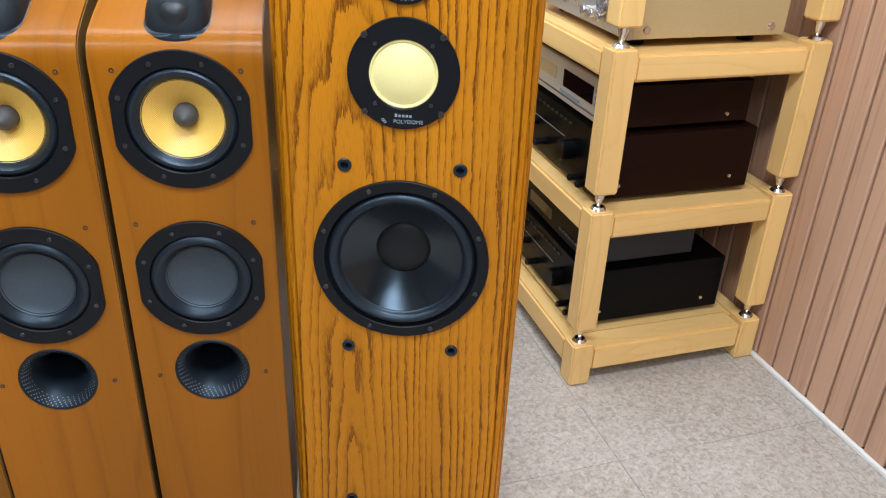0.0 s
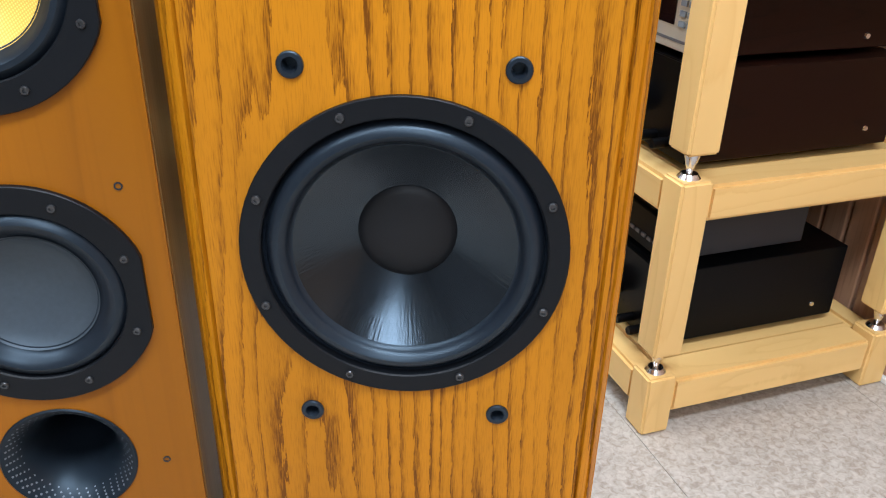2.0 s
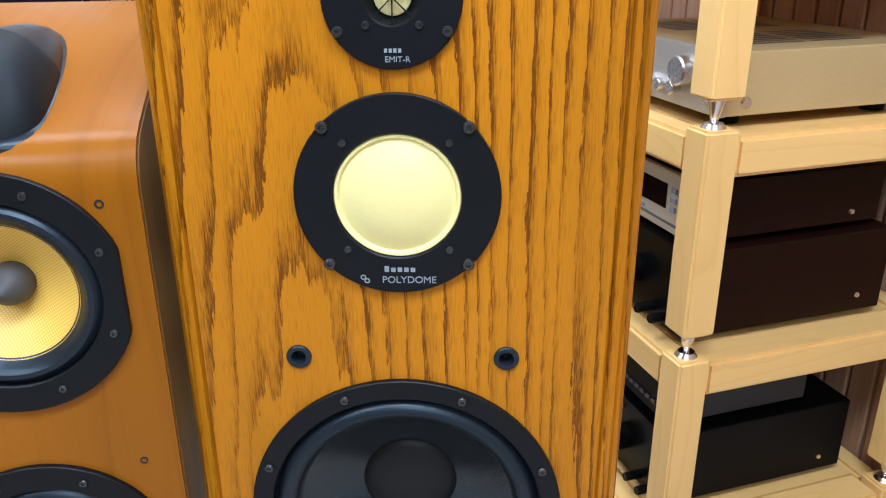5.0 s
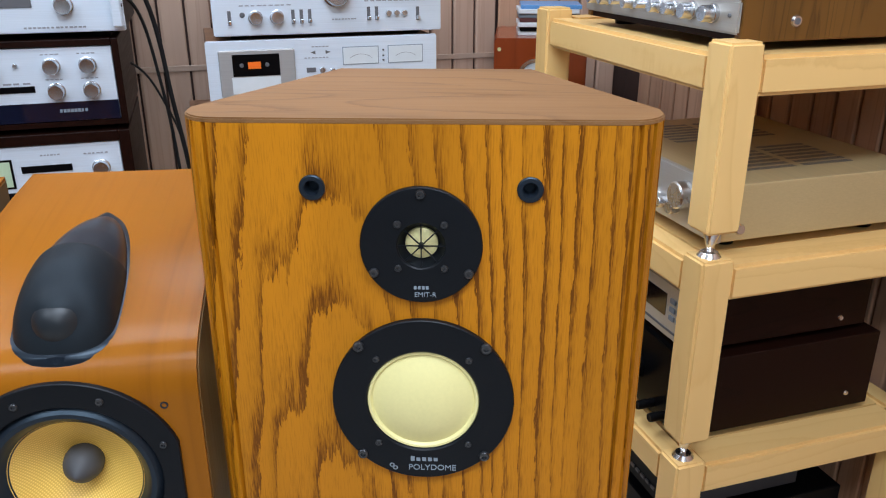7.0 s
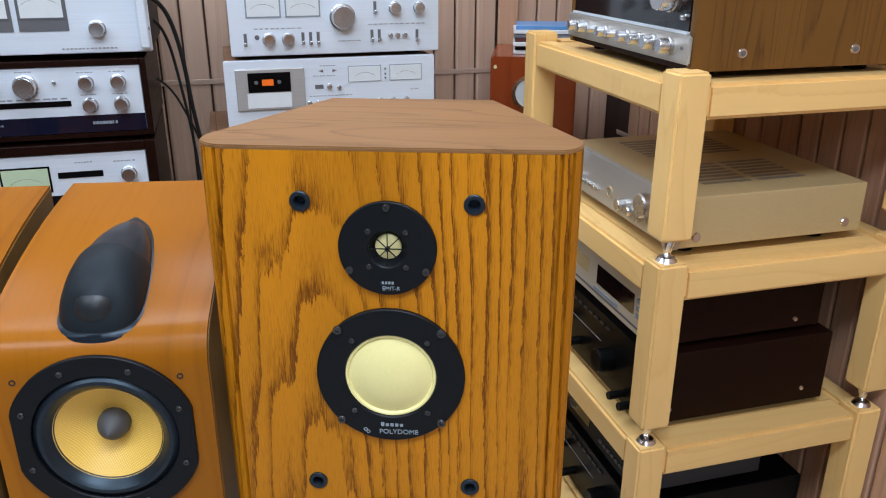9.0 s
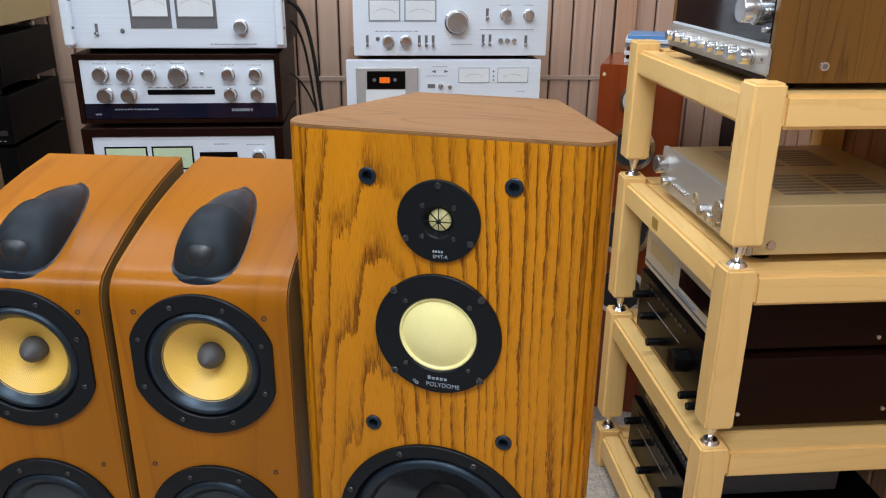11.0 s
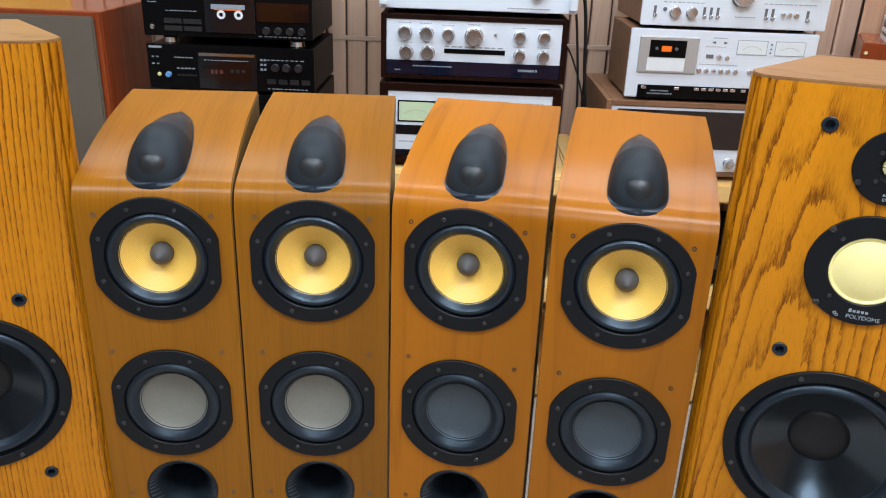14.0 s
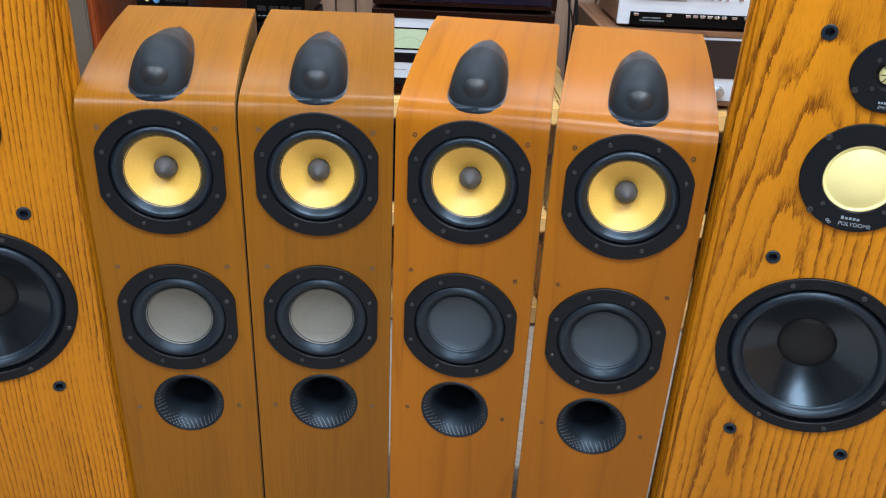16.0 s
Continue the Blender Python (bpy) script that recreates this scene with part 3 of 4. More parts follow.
        cnt = 46 - 3 * ring
        for k in range(cnt):
            a = 2 * math.pi * (k + 0.5 * (ring % 2)) / cnt
            rr = 0.00125 - 0.00008 * ring
            c, s = math.cos(a), math.sin(a)
            run = math.hypot(slope, 1.0)
            vs = []
            for q in range(6):
                g, w = rr * math.cos(math.pi * q / 3), rr * math.sin(math.pi * q / 3)
                rad = r + w / run + 0.0002 * slope / run
                vs.append(bm.verts.new((rad * c - g * s, -dep - w * slope / run - 0.0004, cz + rad * s + g * c)))
            bm.faces.new(vs)
    tagged(part("dimple_band", bm, DIMPLE, port, "rings of small dimples"), kind="stuff")
    for hz in (0.893, 0.666, 0.394):
        for hx in (-0.084, 0.084):
            part("grille_peg", lathe([(0.0034, 0.0), (0.0034, 0.0007), (0.0022, 0.0007), (0.0019, -0.003), (0.0, -0.003)], 12, hx, hz), peg, t, smooth=True)
    return t


POD_ROW = [
    (-0.714, 1.128, 4.6, WALNUT, CONEPALE, PLUG, "brown oak tower speaker beside a large golden oak speaker"),
    (-0.484, 1.1435, 2.3, WALNUT, CONEPALE, PLUG, "brown oak tower speaker with yellow cone and black tweeter pod"),
    (-0.255, 1.1345, -9.2, CHERRY, CONEGRY, RUBBER, "reddish cherry tower speaker with yellow cone and black tweeter pod"),
    (-0.021, 1.102, -10.5, CHERRY, CONEGRY, RUBBER, "cherry tower speaker with yellow cone beside a wide oak speaker"),
]
for px, py, ang, ven, low, peg, lab in POD_ROW:
    pod_speaker(pose(px, py, 0, 0, 0, ang), ven, low, lab, peg)


# ---- wide oak three-way speakers ----
def oak_speaker(m, label, veneer):
    t = thing("floor_speaker", m, label, "speaker", "wide oak floor speakers")
    half = [(0.154, 0.0)]
    for a in (18, 42, 66):
        for da, r in ((-9, 1.0), (-4, 1.0), (-3, 0.87), (3, 0.87), (4, 1.0), (9, 1.0)):
            half.append((0.154 + 0.032 * r * math.sin(radians(a + da)), 0.032 * (1 - r * math.cos(radians(a + da)))))
    half += [(0.186, 0.036), (0.186, 0.042), (0.098, 0.243)]
    outline = half + [(-x, y) for x, y in half[::-1]]
    cab = part("cabinet", prism(outline, FZ, 1.1325), veneer, t, "golden oak veneer with fluted front corners")
    carve(cab, [(0, 0.606, 0.1175, 0.09), (0, 0.896, 0.046, 0.02), (0, 1.037, 0.02, 0.03)] + [(x, z, 0.0055, 0.011) for z in (1.083, 0.76, 0.446, 0.11) for x in (-0.0835, 0.0835)])
    arc = [(0.154, 0.0003)] + [(0.154 + 0.032 * math.sin(radians(a)), 0.0323 - 0.032 * math.cos(radians(a))) for a in (15, 30, 45, 60, 75, 90)] + [(0.186, 0.042), (0.098, 0.243)]
    part("top", prism(arc + [(-x, y) for x, y in arc[::-1]], 1.1327, 1.1365, bevel=0.0012), OAK_TOP, t, "smooth brown oak top panel")
    # woofer
    cz = 0.606
    w = part("woofer", ring_plate(lambda a: 0.134, 0.1165, 0.005, cz=cz), BLACK, t, "black woofer frame", smooth=True)
    part("surround", lathe([(0.1175, 0.003), (0.1165, -0.004), (0.1145, -0.0065), (0.1128, -0.003), (0.1105, 0.0012), (0.107, 0.0042), (0.1025, 0.005), (0.0985, 0.0028), (0.0958, -0.0015), (0.0942, -0.005), (0.0925, -0.006)], 96, cz=cz), RUBBER, w, "rolled rubber surround", smooth=True)
    bm = lathe([(0.0938, -0.0078), (0.0425, -0.0447), (0.030, -0.048)], 128, cz=cz)
    part("cone", bm, CONEBLK, w, "glossy black cone", smooth=True)
    part("dust_cap", lathe([(0.0435, -0.0455), (0.042, -0.0435), (0.036, -0.041), (0.025, -0.0385), (0.012, -0.037), (0.0, -0.0368)], 72, cz=cz), CAPBLK, w, "satin black dust cap", smooth=True)
    screws(w, [(0.1255 * math.cos(radians(a)), cz + 0.1255 * math.sin(radians(a))) for a in (22.5, 67.5, 112.5, 157.5, 202.5, 247.5, 292.5, 337.5)], -0.005, 0.95)
    # mid dome
    cz = 0.896
    p = part("midrange_driver", ring_plate(lambda a: 0.0768, 0.0475, 0.005, cz=cz), BLACK, t, "round black midrange plate", smooth=True)
    part("dome", lathe([(0.0482, -0.001), (0.0478, 0.0018), (0.0466, 0.0032), (0.0448, 0.003), (0.043, 0.0008), (0.040, 0.0018), (0.033, 0.005), (0.022, 0.008), (0.011, 0.0096), (0.0, 0.01)], 72, cz=cz), CREAM, p, "cream dome with a rolled edge", smooth=True)
    screws(p, [(s * 0.0525, cz + q * 0.0525) for s in (-1, 1) for q in (-1, 1)], -0.005, 1.15)
    screws(p, [(s * 0.0385, cz + q * 0.041) for s in (-1, 1) for q in (-1, 1)], -0.005, 0.72)
    text_mesh("POLYDOME", 0.0079, PRINT, p, pose(0.0075, -0.0052, cz - 0.066, 90, 0, 0))
    for k, (x, hgt) in enumerate(((-0.0095, 0.0058), (-0.0045, 0.0042), (0.0005, 0.0045), (0.0055, 0.0045), (0.0105, 0.0042))):
        part("printed_bar", box(x - 0.0017, x + 0.0017, -0.0053, -0.005, cz - 0.0592, cz - 0.0592 + hgt * 0.8), PRINT, p)
    for s in (-1, 1):
        part("emblem", lathe([(0.0022, 0.0003), (0.0012, 0.0003)], 16, -0.0262 + s * 0.0014, cz - 0.0652 - s * 0.0014, -0.005), PRINT, p)
    # tweeter
    cz = 1.037
    e = part("tweeter", ring_plate(lambda a: 0.0482, 0.0185, 0.0045, cz=cz), BLACK, t, "round black tweeter plate", smooth=True)
    part("horn", lathe([(0.0195, 0.0035), (0.0172, -0.001), (0.0135, -0.0055), (0.0, -0.006)], 48, cz=cz), BLACK, e, "black shallow horn", smooth=True)
    part("diaphragm", lathe([(0.0132, -0.0052), (0.0128, -0.0035), (0.009, -0.002), (0.0, -0.0012)], 32, cz=cz), GOLD, e, "gold foil diaphragm", smooth=True)
    bm = bmesh.new()
    for k in range(4):
        a = math.pi * k / 4
        q = box(-0.0185, 0.0185, -0.0036, -0.0024, -0.00045, 0.00045)
        bmesh.ops.transform(q, matrix=Matrix.Translation((0, 0, cz)) @ Matrix.Rotation(a, 4, "Y"), verts=q.verts)
        tmp = bpy.data.meshes.new("spoke")
        q.to_mesh(tmp)
        q.free()
        bm.from_mesh(tmp)
        bpy.data.meshes.remove(tmp)
    part("spider", bm, BLACK, e, "black eight-spoke guard")
    part("hub", lathe([(0.0022, 0.0), (0.0022, 0.005), (0.0, 0.0054)], 20, cz=cz), BLACK, e, smooth=True)
    screws(e, [(0.0, cz + 0.0425), (0.0375, cz - 0.0225), (-0.0375, cz - 0.0225)], -0.0045, 0.95)
    screws(e, [(s * 0.0182, cz + q * 0.0182) for s in (-1, 1) for q in (-1, 1)], -0.0045, 0.75)
    text_mesh("EMIT-R", 0.0058, PRINT, e, pose(0.003, -0.0048, cz - 0.0412, 90, 0, 0))
    for x in (-0.005, -0.0018, 0.0014, 0.0046):
        part("printed_bar", box(x - 0.0011, x + 0.0011, -0.0049, -0.0046, cz - 0.0365, cz - 0.0337), PRINT, e)
    for hz in (1.083, 0.76, 0.446, 0.11):
        for hx in (-0.0835, 0.0835):
            part("grille_socket", lathe([(0.0102, 0.0), (0.0102, 0.0018), (0.0092, 0.0026), (0.0062, 0.0026), (0.005, 0.0), (0.0045, -0.009), (0.0, -0.009)], 24, hx, hz), RUBBER, t, "black rubber grille socket", smooth=True)
    return t


oak_speaker(pose(0.2725, 1.0255, 0, 0, 0, -19.5), "wide golden oak floor speaker with black woofer and cream dome", OAK)
la = radians(18.0)
oak_speaker(pose(-0.918 - 0.0835 * math.cos(la), 1.102 - 0.0835 * math.sin(la), 0, 0, 0, 18.0), "wide golden oak floor speaker beside brown tower speakers", OAK_STRAIGHT)


# ---- pine racks of stacked tiers on steel cones ----
def rod(x, y, z0, z1, r0, r1, n=20):
    bm = bmesh.new()
    bmesh.ops.create_cone(bm, cap_ends=True, segments=n, radius1=r0, radius2=r1, depth=z1 - z0, matrix=Matrix.Translation((x, y, (z0 + z1) / 2)))
    return bm


def rack_tier(m, sx, sy, post_z0, post_z1, rail_z0, rail_z1, group, cones=True, badge=False, shelf=True):
    """One tier: four posts, four rails, a shelf board, and under each post a steel cone on a disc."""
    t = thing("rack_tier", m, "pale pine equipment rack tier with square posts and rails", "rack", group)
    P = 0.053
    for ix, iy in ((0, 0), (1, 0), (0, 1), (1, 1)):
        x0, y0 = ix * (sx - P), iy * (sy - P)
        part("post", box(x0, x0 + P, y0, y0 + P, post_z0, post_z1, 0.004, 3), PINE, t, smooth=True)
        if cones:
            c = part("cone_foot", rod(x0 + P / 2, y0 + P / 2, post_z0 - 0.034, post_z0 - 0.0003, 0.004, 0.0135), STEEL, t, "pointed steel cone", smooth=True)
            part("disc", rod(x0 + P / 2, y0 + P / 2, post_z0 - 0.0405, post_z0 - 0.034, 0.0175, 0.0125), STEEL, c, "steel disc", smooth=True)
    for y0 in (0.004, sy - P - 0.02):
        part("rail", box(P + 0.0003, sx - P - 0.0003, y0, y0 + P + 0.014, rail_z0, rail_z1, 0.006, 4), PINE_X, t, smooth=True)
    for x0 in (0.004, sx - P + 0.004):
        part("side_rail", box(x0, x0 + P - 0.008, P + 0.0003, sy - P - 0.0003, rail_z0 + 0.0006, rail_z1 - 0.0006, 0.006, 4), PINE_Y, t, smooth=True)
    if shelf:
        part("shelf", box(P, sx - P, P + 0.02, sy - P - 0.01, rail_z1 - 0.024, rail_z1 - 0.003), PINE_X, t)
    if badge:
        part("badge", box(0.002, 0.0038, sy * 0.55, sy * 0.55 + 0.03, rail_z0 + 0.017, rail_z1 - 0.017), BRASS, t, "small brass maker's plate")
    return t


RX, RY, RSX, RSY = 0.775, 1.346, 0.515, 0.622
G = "tall pine rack by the slat wall"
rack_tier(pose(RX, RY, 0), RSX, RSY, FZ, 0.1425, 0.064, 0.130, G, cones=False)
rack_tier(pose(RX, RY, 0), RSX, RSY, 0.183, 0.483, 0.416, 0.474, G)
rack_tier(pose(RX, RY, 0), RSX, RSY, 0.5235, 0.831, 0.763, 0.819, G, badge=True)
rack_tier(pose(RX, RY, 0), RSX, RSY, 0.8715, 1.1355, 1.063, 1.118, G, shelf=True)
for bx0, g in ((-1.2, "low pine rack under the black decks"), (-0.55, "low pine rack under the silver amplifiers"), (0.1, "low pine rack under the cassette deck")):
    for z0, z1, r0, r1, c in ((FZ, 0.11, 0.036, 0.1, False), (0.151, 0.392, 0.335, 0.387, True), (0.433, 0.706, 0.646, 0.7, True)):
        rack_tier(pose(bx0, 2.03, 0), 0.62, 0.45, z0, z1, r0, r1, g, cones=c)


# ---- electronics ----
def unit(name, m, w, d, h, face, case, label, category, feet=0.01, wrap=0.0, side=None, top=None, group=""):
    """A box of electronics: x to its right, front at y = 0 facing -y; with wrap the face sits inside a wooden sleeve."""
    t = thing(name, m, label, category, group)
    z0 = feet
    if wrap:
        part("case", box(0, wrap, 0.0, d, z0, h, 0.0012), side or case, t)
        part("case", box(w - wrap, w, 0.0, d, z0, h, 0.0012), side or case, t)
        part("case_top", box(wrap + 0.0003, w - wrap - 0.0003, 0.0, d, h - wrap, h, 0.0012), top or case, t)
        part("case_base", box(wrap + 0.0003, w - wrap - 0.0003, 0.003, d, z0, z0 + wrap * 0.8), case, t)
        part("chassis", box(wrap + 0.001, w - wrap - 0.001, 0.03, d - 0.01, z0 + wrap, h - wrap - 0.001), BLKCASE, t)
        part("front_panel", box(wrap + 0.0012, w - wrap - 0.0012, 0.004, 0.0295, z0 + wrap * 0.8 + 0.001, h - wrap - 0.0012, 0.0012), face, t)
    else:
        part("case", box(0.004, w - 0.004, 0.0125, d, z0, h - 0.002, 0.0015), case, t)
        part("front_panel", box(0, w, 0.0, 0.012, z0, h, 0.0018, 2), face, t)
    if feet:
        for x in (0.05, w - 0.05):
            for y in (0.05, d - 0.06):
                part("foot", rod(x, y, 0.0, feet, 0.018, 0.02, 16), BLKCASE, t)
    return t


def knob(t, x, z, r, y=0.0, depth=0.018, mat=None, name="knob", skirt=True):
    prof = [(r, 0.0), (r, depth * 0.25), (r * 0.9, depth * 0.3), (r * 0.86, depth * 0.92), (r * 0.8, depth), (r * 0.3, depth * 0.97), (0.0, depth * 0.97)] if skirt else [(r, 0.0), (r, depth * 0.9), (r * 0.88, depth), (0.0, depth * 0.98)]
    k = part(name, lathe(prof, 28, x, z, y), mat or KNOB, t, smooth=True)
    return k


def pad(t, x0, x1, z0, z1, mat, name="panel", y=0.0, depth=0.0012, bevel=0.0):
    return part(name, box(x0, x1, y - depth, y + 0.0004, z0, z1, bevel), mat, t)


def lever(t, x, z, y=0.0, mat=None):
    s = pad(t, x - 0.0032, x + 0.0032, z - 0.012, z + 0.014, DARKPRINT, "switch_slot", y, 0.0007)
    part("switch_lever", box(x - 0.0026, x + 0.0026, y - 0.014, y - 0.0008, z - 0.010, z - 0.003, 0.0008), mat or KNOB, s)


def meter(t, x0, x1, z0, z1, mat, y=0.0, frame=0.003, fmat=None):
    f = pad(t, x0 - frame, x1 + frame, z0 - frame, z1 + frame, fmat or DARKPRINT, "meter", y, 0.0012)
    pad(f, x0, x1, z0, z1, mat, "dial", y, 0.0018)
    bm, n = bmesh.new(), 14
    cx, cz, r = (x0 + x1) / 2, z0 - (x1 - x0) * 0.25, (z1 - z0) * 0.55 + (x1 - x0) * 0.27
    for k in range(n):
        a, b = (math.radians(52 + 76 * q / n) for q in (k, k + 1))
        pts = [(cx + rr * math.cos(g), y - 0.0021, cz + rr * math.sin(g)) for rr, g in ((r, a), (r, b), (r - 0.0006, b), (r - 0.0006, a))]
        bm.faces.new([bm.verts.new(q) for q in pts])
    part("scale", bm, DARKPRINT, f)
    return f


def bars(t, x0, x1, z, h, mat, n, y=0.0, seed=1):
    """Unreadable print as short bars."""
    rnd, x, step = random.Random(seed), x0, (x1 - x0) / n
    bm = bmesh.new()
    for k in range(n):
        box(x, x + step * (0.55 + 0.3 * rnd.random()), y - 0.0007, y + 0.0002, z, z + h, bm=bm)
        x += step
    return tagged(part("print", bm, FAINTPRINT if mat is DARKPRINT else mat, t), kind="stuff")


# stack of silver amplifiers
def preamp(m):
    t = unit("preamplifier", m, 0.462, 0.36, 0.168, SILVER, DARKWOOD, "silver preamplifier with many knobs in a dark wooden case", "amplifier", wrap=0.012)
    y = 0.004
    for x, z, r in ((0.06, 0.123, 0.0165), (0.113, 0.123, 0.0165), (0.167, 0.122, 0.0145), (0.231, 0.119, 0.0215), (0.344, 0.122, 0.014), (0.405, 0.122, 0.014), (0.064, 0.076, 0.0165), (0.117, 0.076, 0.0165), (0.346, 0.077, 0.014), (0.406, 0.077, 0.014)):
        knob(t, x, z, r * 1.1, y, 0.022)
        bars(t, x - 0.016, x + 0.016, z + r + 0.006, 0.0018, DARKPRINT, 4, y, int(x * 1000))
    pad(t, 0.0135, 0.4485, 0.0212, 0.056, NAVY, "lower_strip", y)
    bars(t, 0.08, 0.18, 0.041, 0.003, PRINT, 14, y - 0.0012, 3)
    bars(t, 0.345, 0.395, 0.037, 0.006, PRINT, 8, y - 0.0012, 5)
    bars(t, 0.035, 0.05, 0.03, 0.003, PRINT, 3, y - 0.0012, 6)
    pad(t, 0.158, 0.31, 0.076, 0.0875, BLKFACE, "slot", y)
    bars(t, 0.16, 0.308, 0.091, 0.003, DARKPRINT, 9, y, 8)
    knob(t, 0.284, 0.125, 0.004, y, 0.006)


def power_amp(m):
    t = unit("power_amplifier", m, 0.485, 0.36, 0.175, SILVER, BLKCASE, "silver power amplifier with two white level meters", "amplifier", feet=0.012)
    for x0 in (0.148, 0.248):
        pad(t, x0 - 0.004, x0 + 0.086, 0.056, 0.16, DARKPRINT, "meter_surround")
        meter(t, x0 + 0.002, x0 + 0.079, 0.082, 0.145, METER, -0.0012)
    lever(t, 0.068, 0.052)
    knob(t, 0.124, 0.05, 0.005, 0, 0.002, DARKPRINT, "jack")
    knob(t, 0.386, 0.059, 0.0165, 0, 0.024)
    bars(t, 0.315, 0.42, 0.0195, 0.003, DARKPRINT, 14, seed=3)
    for s, x0 in ((0, 0.0), (1, 0.462)):
        h = part("rack_handle", box(x0 + 0.002, x0 + 0.021, -0.024, -0.001, 0.02, 0.165, 0.003), SILVER, t, "silver bracket handle")
        for z in (0.055, 0.115):
            part("screw", box(x0 + 0.019, x0 + 0.0225, -0.018, -0.008, z, z + 0.006), SCREW, h)


def meter_amp(m):
    t = unit("integrated_amplifier", m, 0.462, 0.36, 0.218, SILVER, DARKWOOD, "silver tuner amplifier with green meters in a dark case", "amplifier", wrap=0.02)
    y = 0.004
    meter(t, 0.05, 0.14, 0.122, 0.17, METERGREEN, y, 0.004, BLKFACE)
    meter(t, 0.158, 0.246, 0.122, 0.17, METERGREEN, y, 0.004, BLKFACE)
    pad(t, 0.264, 0.352, 0.146, 0.159, BLKFACE, "display", y)
    knob(t, 0.403, 0.148, 0.0165, y, 0.02)
    bars(t, 0.3, 0.335, 0.177, 0.0025, DARKPRINT, 6, y, 9)
    bars(t, 0.375, 0.42, 0.175, 0.0025, DARKPRINT, 6, y, 9)
    pad(t, 0.0225, 0.4395, 0.085, 0.11, GLASS, "black_strip", y)
    bars(t, 0.05, 0.09, 0.065, 0.003, DARKPRINT, 6, y, 2)
    for x in (0.3, 0.34, 0.38, 0.42):
        knob(t, x, 0.068, 0.008, y, 0.014)
    pad(t, 0.0225, 0.4395, 0.028, 0.045, GLASS, "lower_strip", y)


SY = 2.07
meter_amp(pose(-0.478, SY - 0.005, 0.7045, 0, 0, 0.0))
black_b = unit("disc_player", pose(-0.46, SY + 0.01, 0.3915), 0.43, 0.3, 0.14, BLKFACE, BLKCASE, "black disc player on the rack shelf", "player")
pad(black_b, 0.12, 0.3, 0.06, 0.1, MAROON, "display")
preamp(pose(-0.476, SY, 0.9165 - 0.012 + 0.0185))
power_amp(pose(-0.481, SY + 0.005, 1.0915))


# stack of cassette deck, amplifier and receiver
def stereo_amp(m):
    t = unit("stereo_amplifier", m, 0.447, 0.34, 0.16, SILVER, CASETOP, "silver stereo amplifier with a big volume knob and meters", "amplifier", feet=0.008)
    for x0, x1 in ((0.038, 0.104), (0.119, 0.186)):
        meter(t, x0, x1, 0.088, 0.13, METER, fmat=PRINT)
    knob(t, 0.235, 0.084, 0.0275, 0, 0.026, name="volume_knob")
    for x, z, r in ((0.079, 0.041, 0.0135), (0.119, 0.041, 0.0135), (0.349, 0.1, 0.0135), (0.402, 0.1, 0.0125)):
        knob(t, x, z, r, 0, 0.018)
    for x, z in ((0.031, 0.04), (0.15, 0.04), (0.166, 0.04), (0.182, 0.04), (0.306, 0.1), (0.298, 0.042), (0.314, 0.042), (0.398, 0.04)):
        lever(t, x, z)
    knob(t, 0.055, 0.046, 0.005, 0, 0.002, DARKPRINT, "jack")
    for x in (0.338, 0.354, 0.37):
        knob(t, x, 0.043, 0.0055, 0, 0.008, skirt=False, name="button")
    for x0, x1, z, n in ((0.225, 0.275, 0.033, 8), (0.05, 0.15, 0.062, 9), (0.29, 0.42, 0.066, 11), (0.335, 0.36, 0.12, 4), (0.39, 0.415, 0.12, 4), (0.05, 0.09, 0.135, 5)):
        bars(t, x0, x1, z, 0.002, DARKPRINT, n, seed=n)


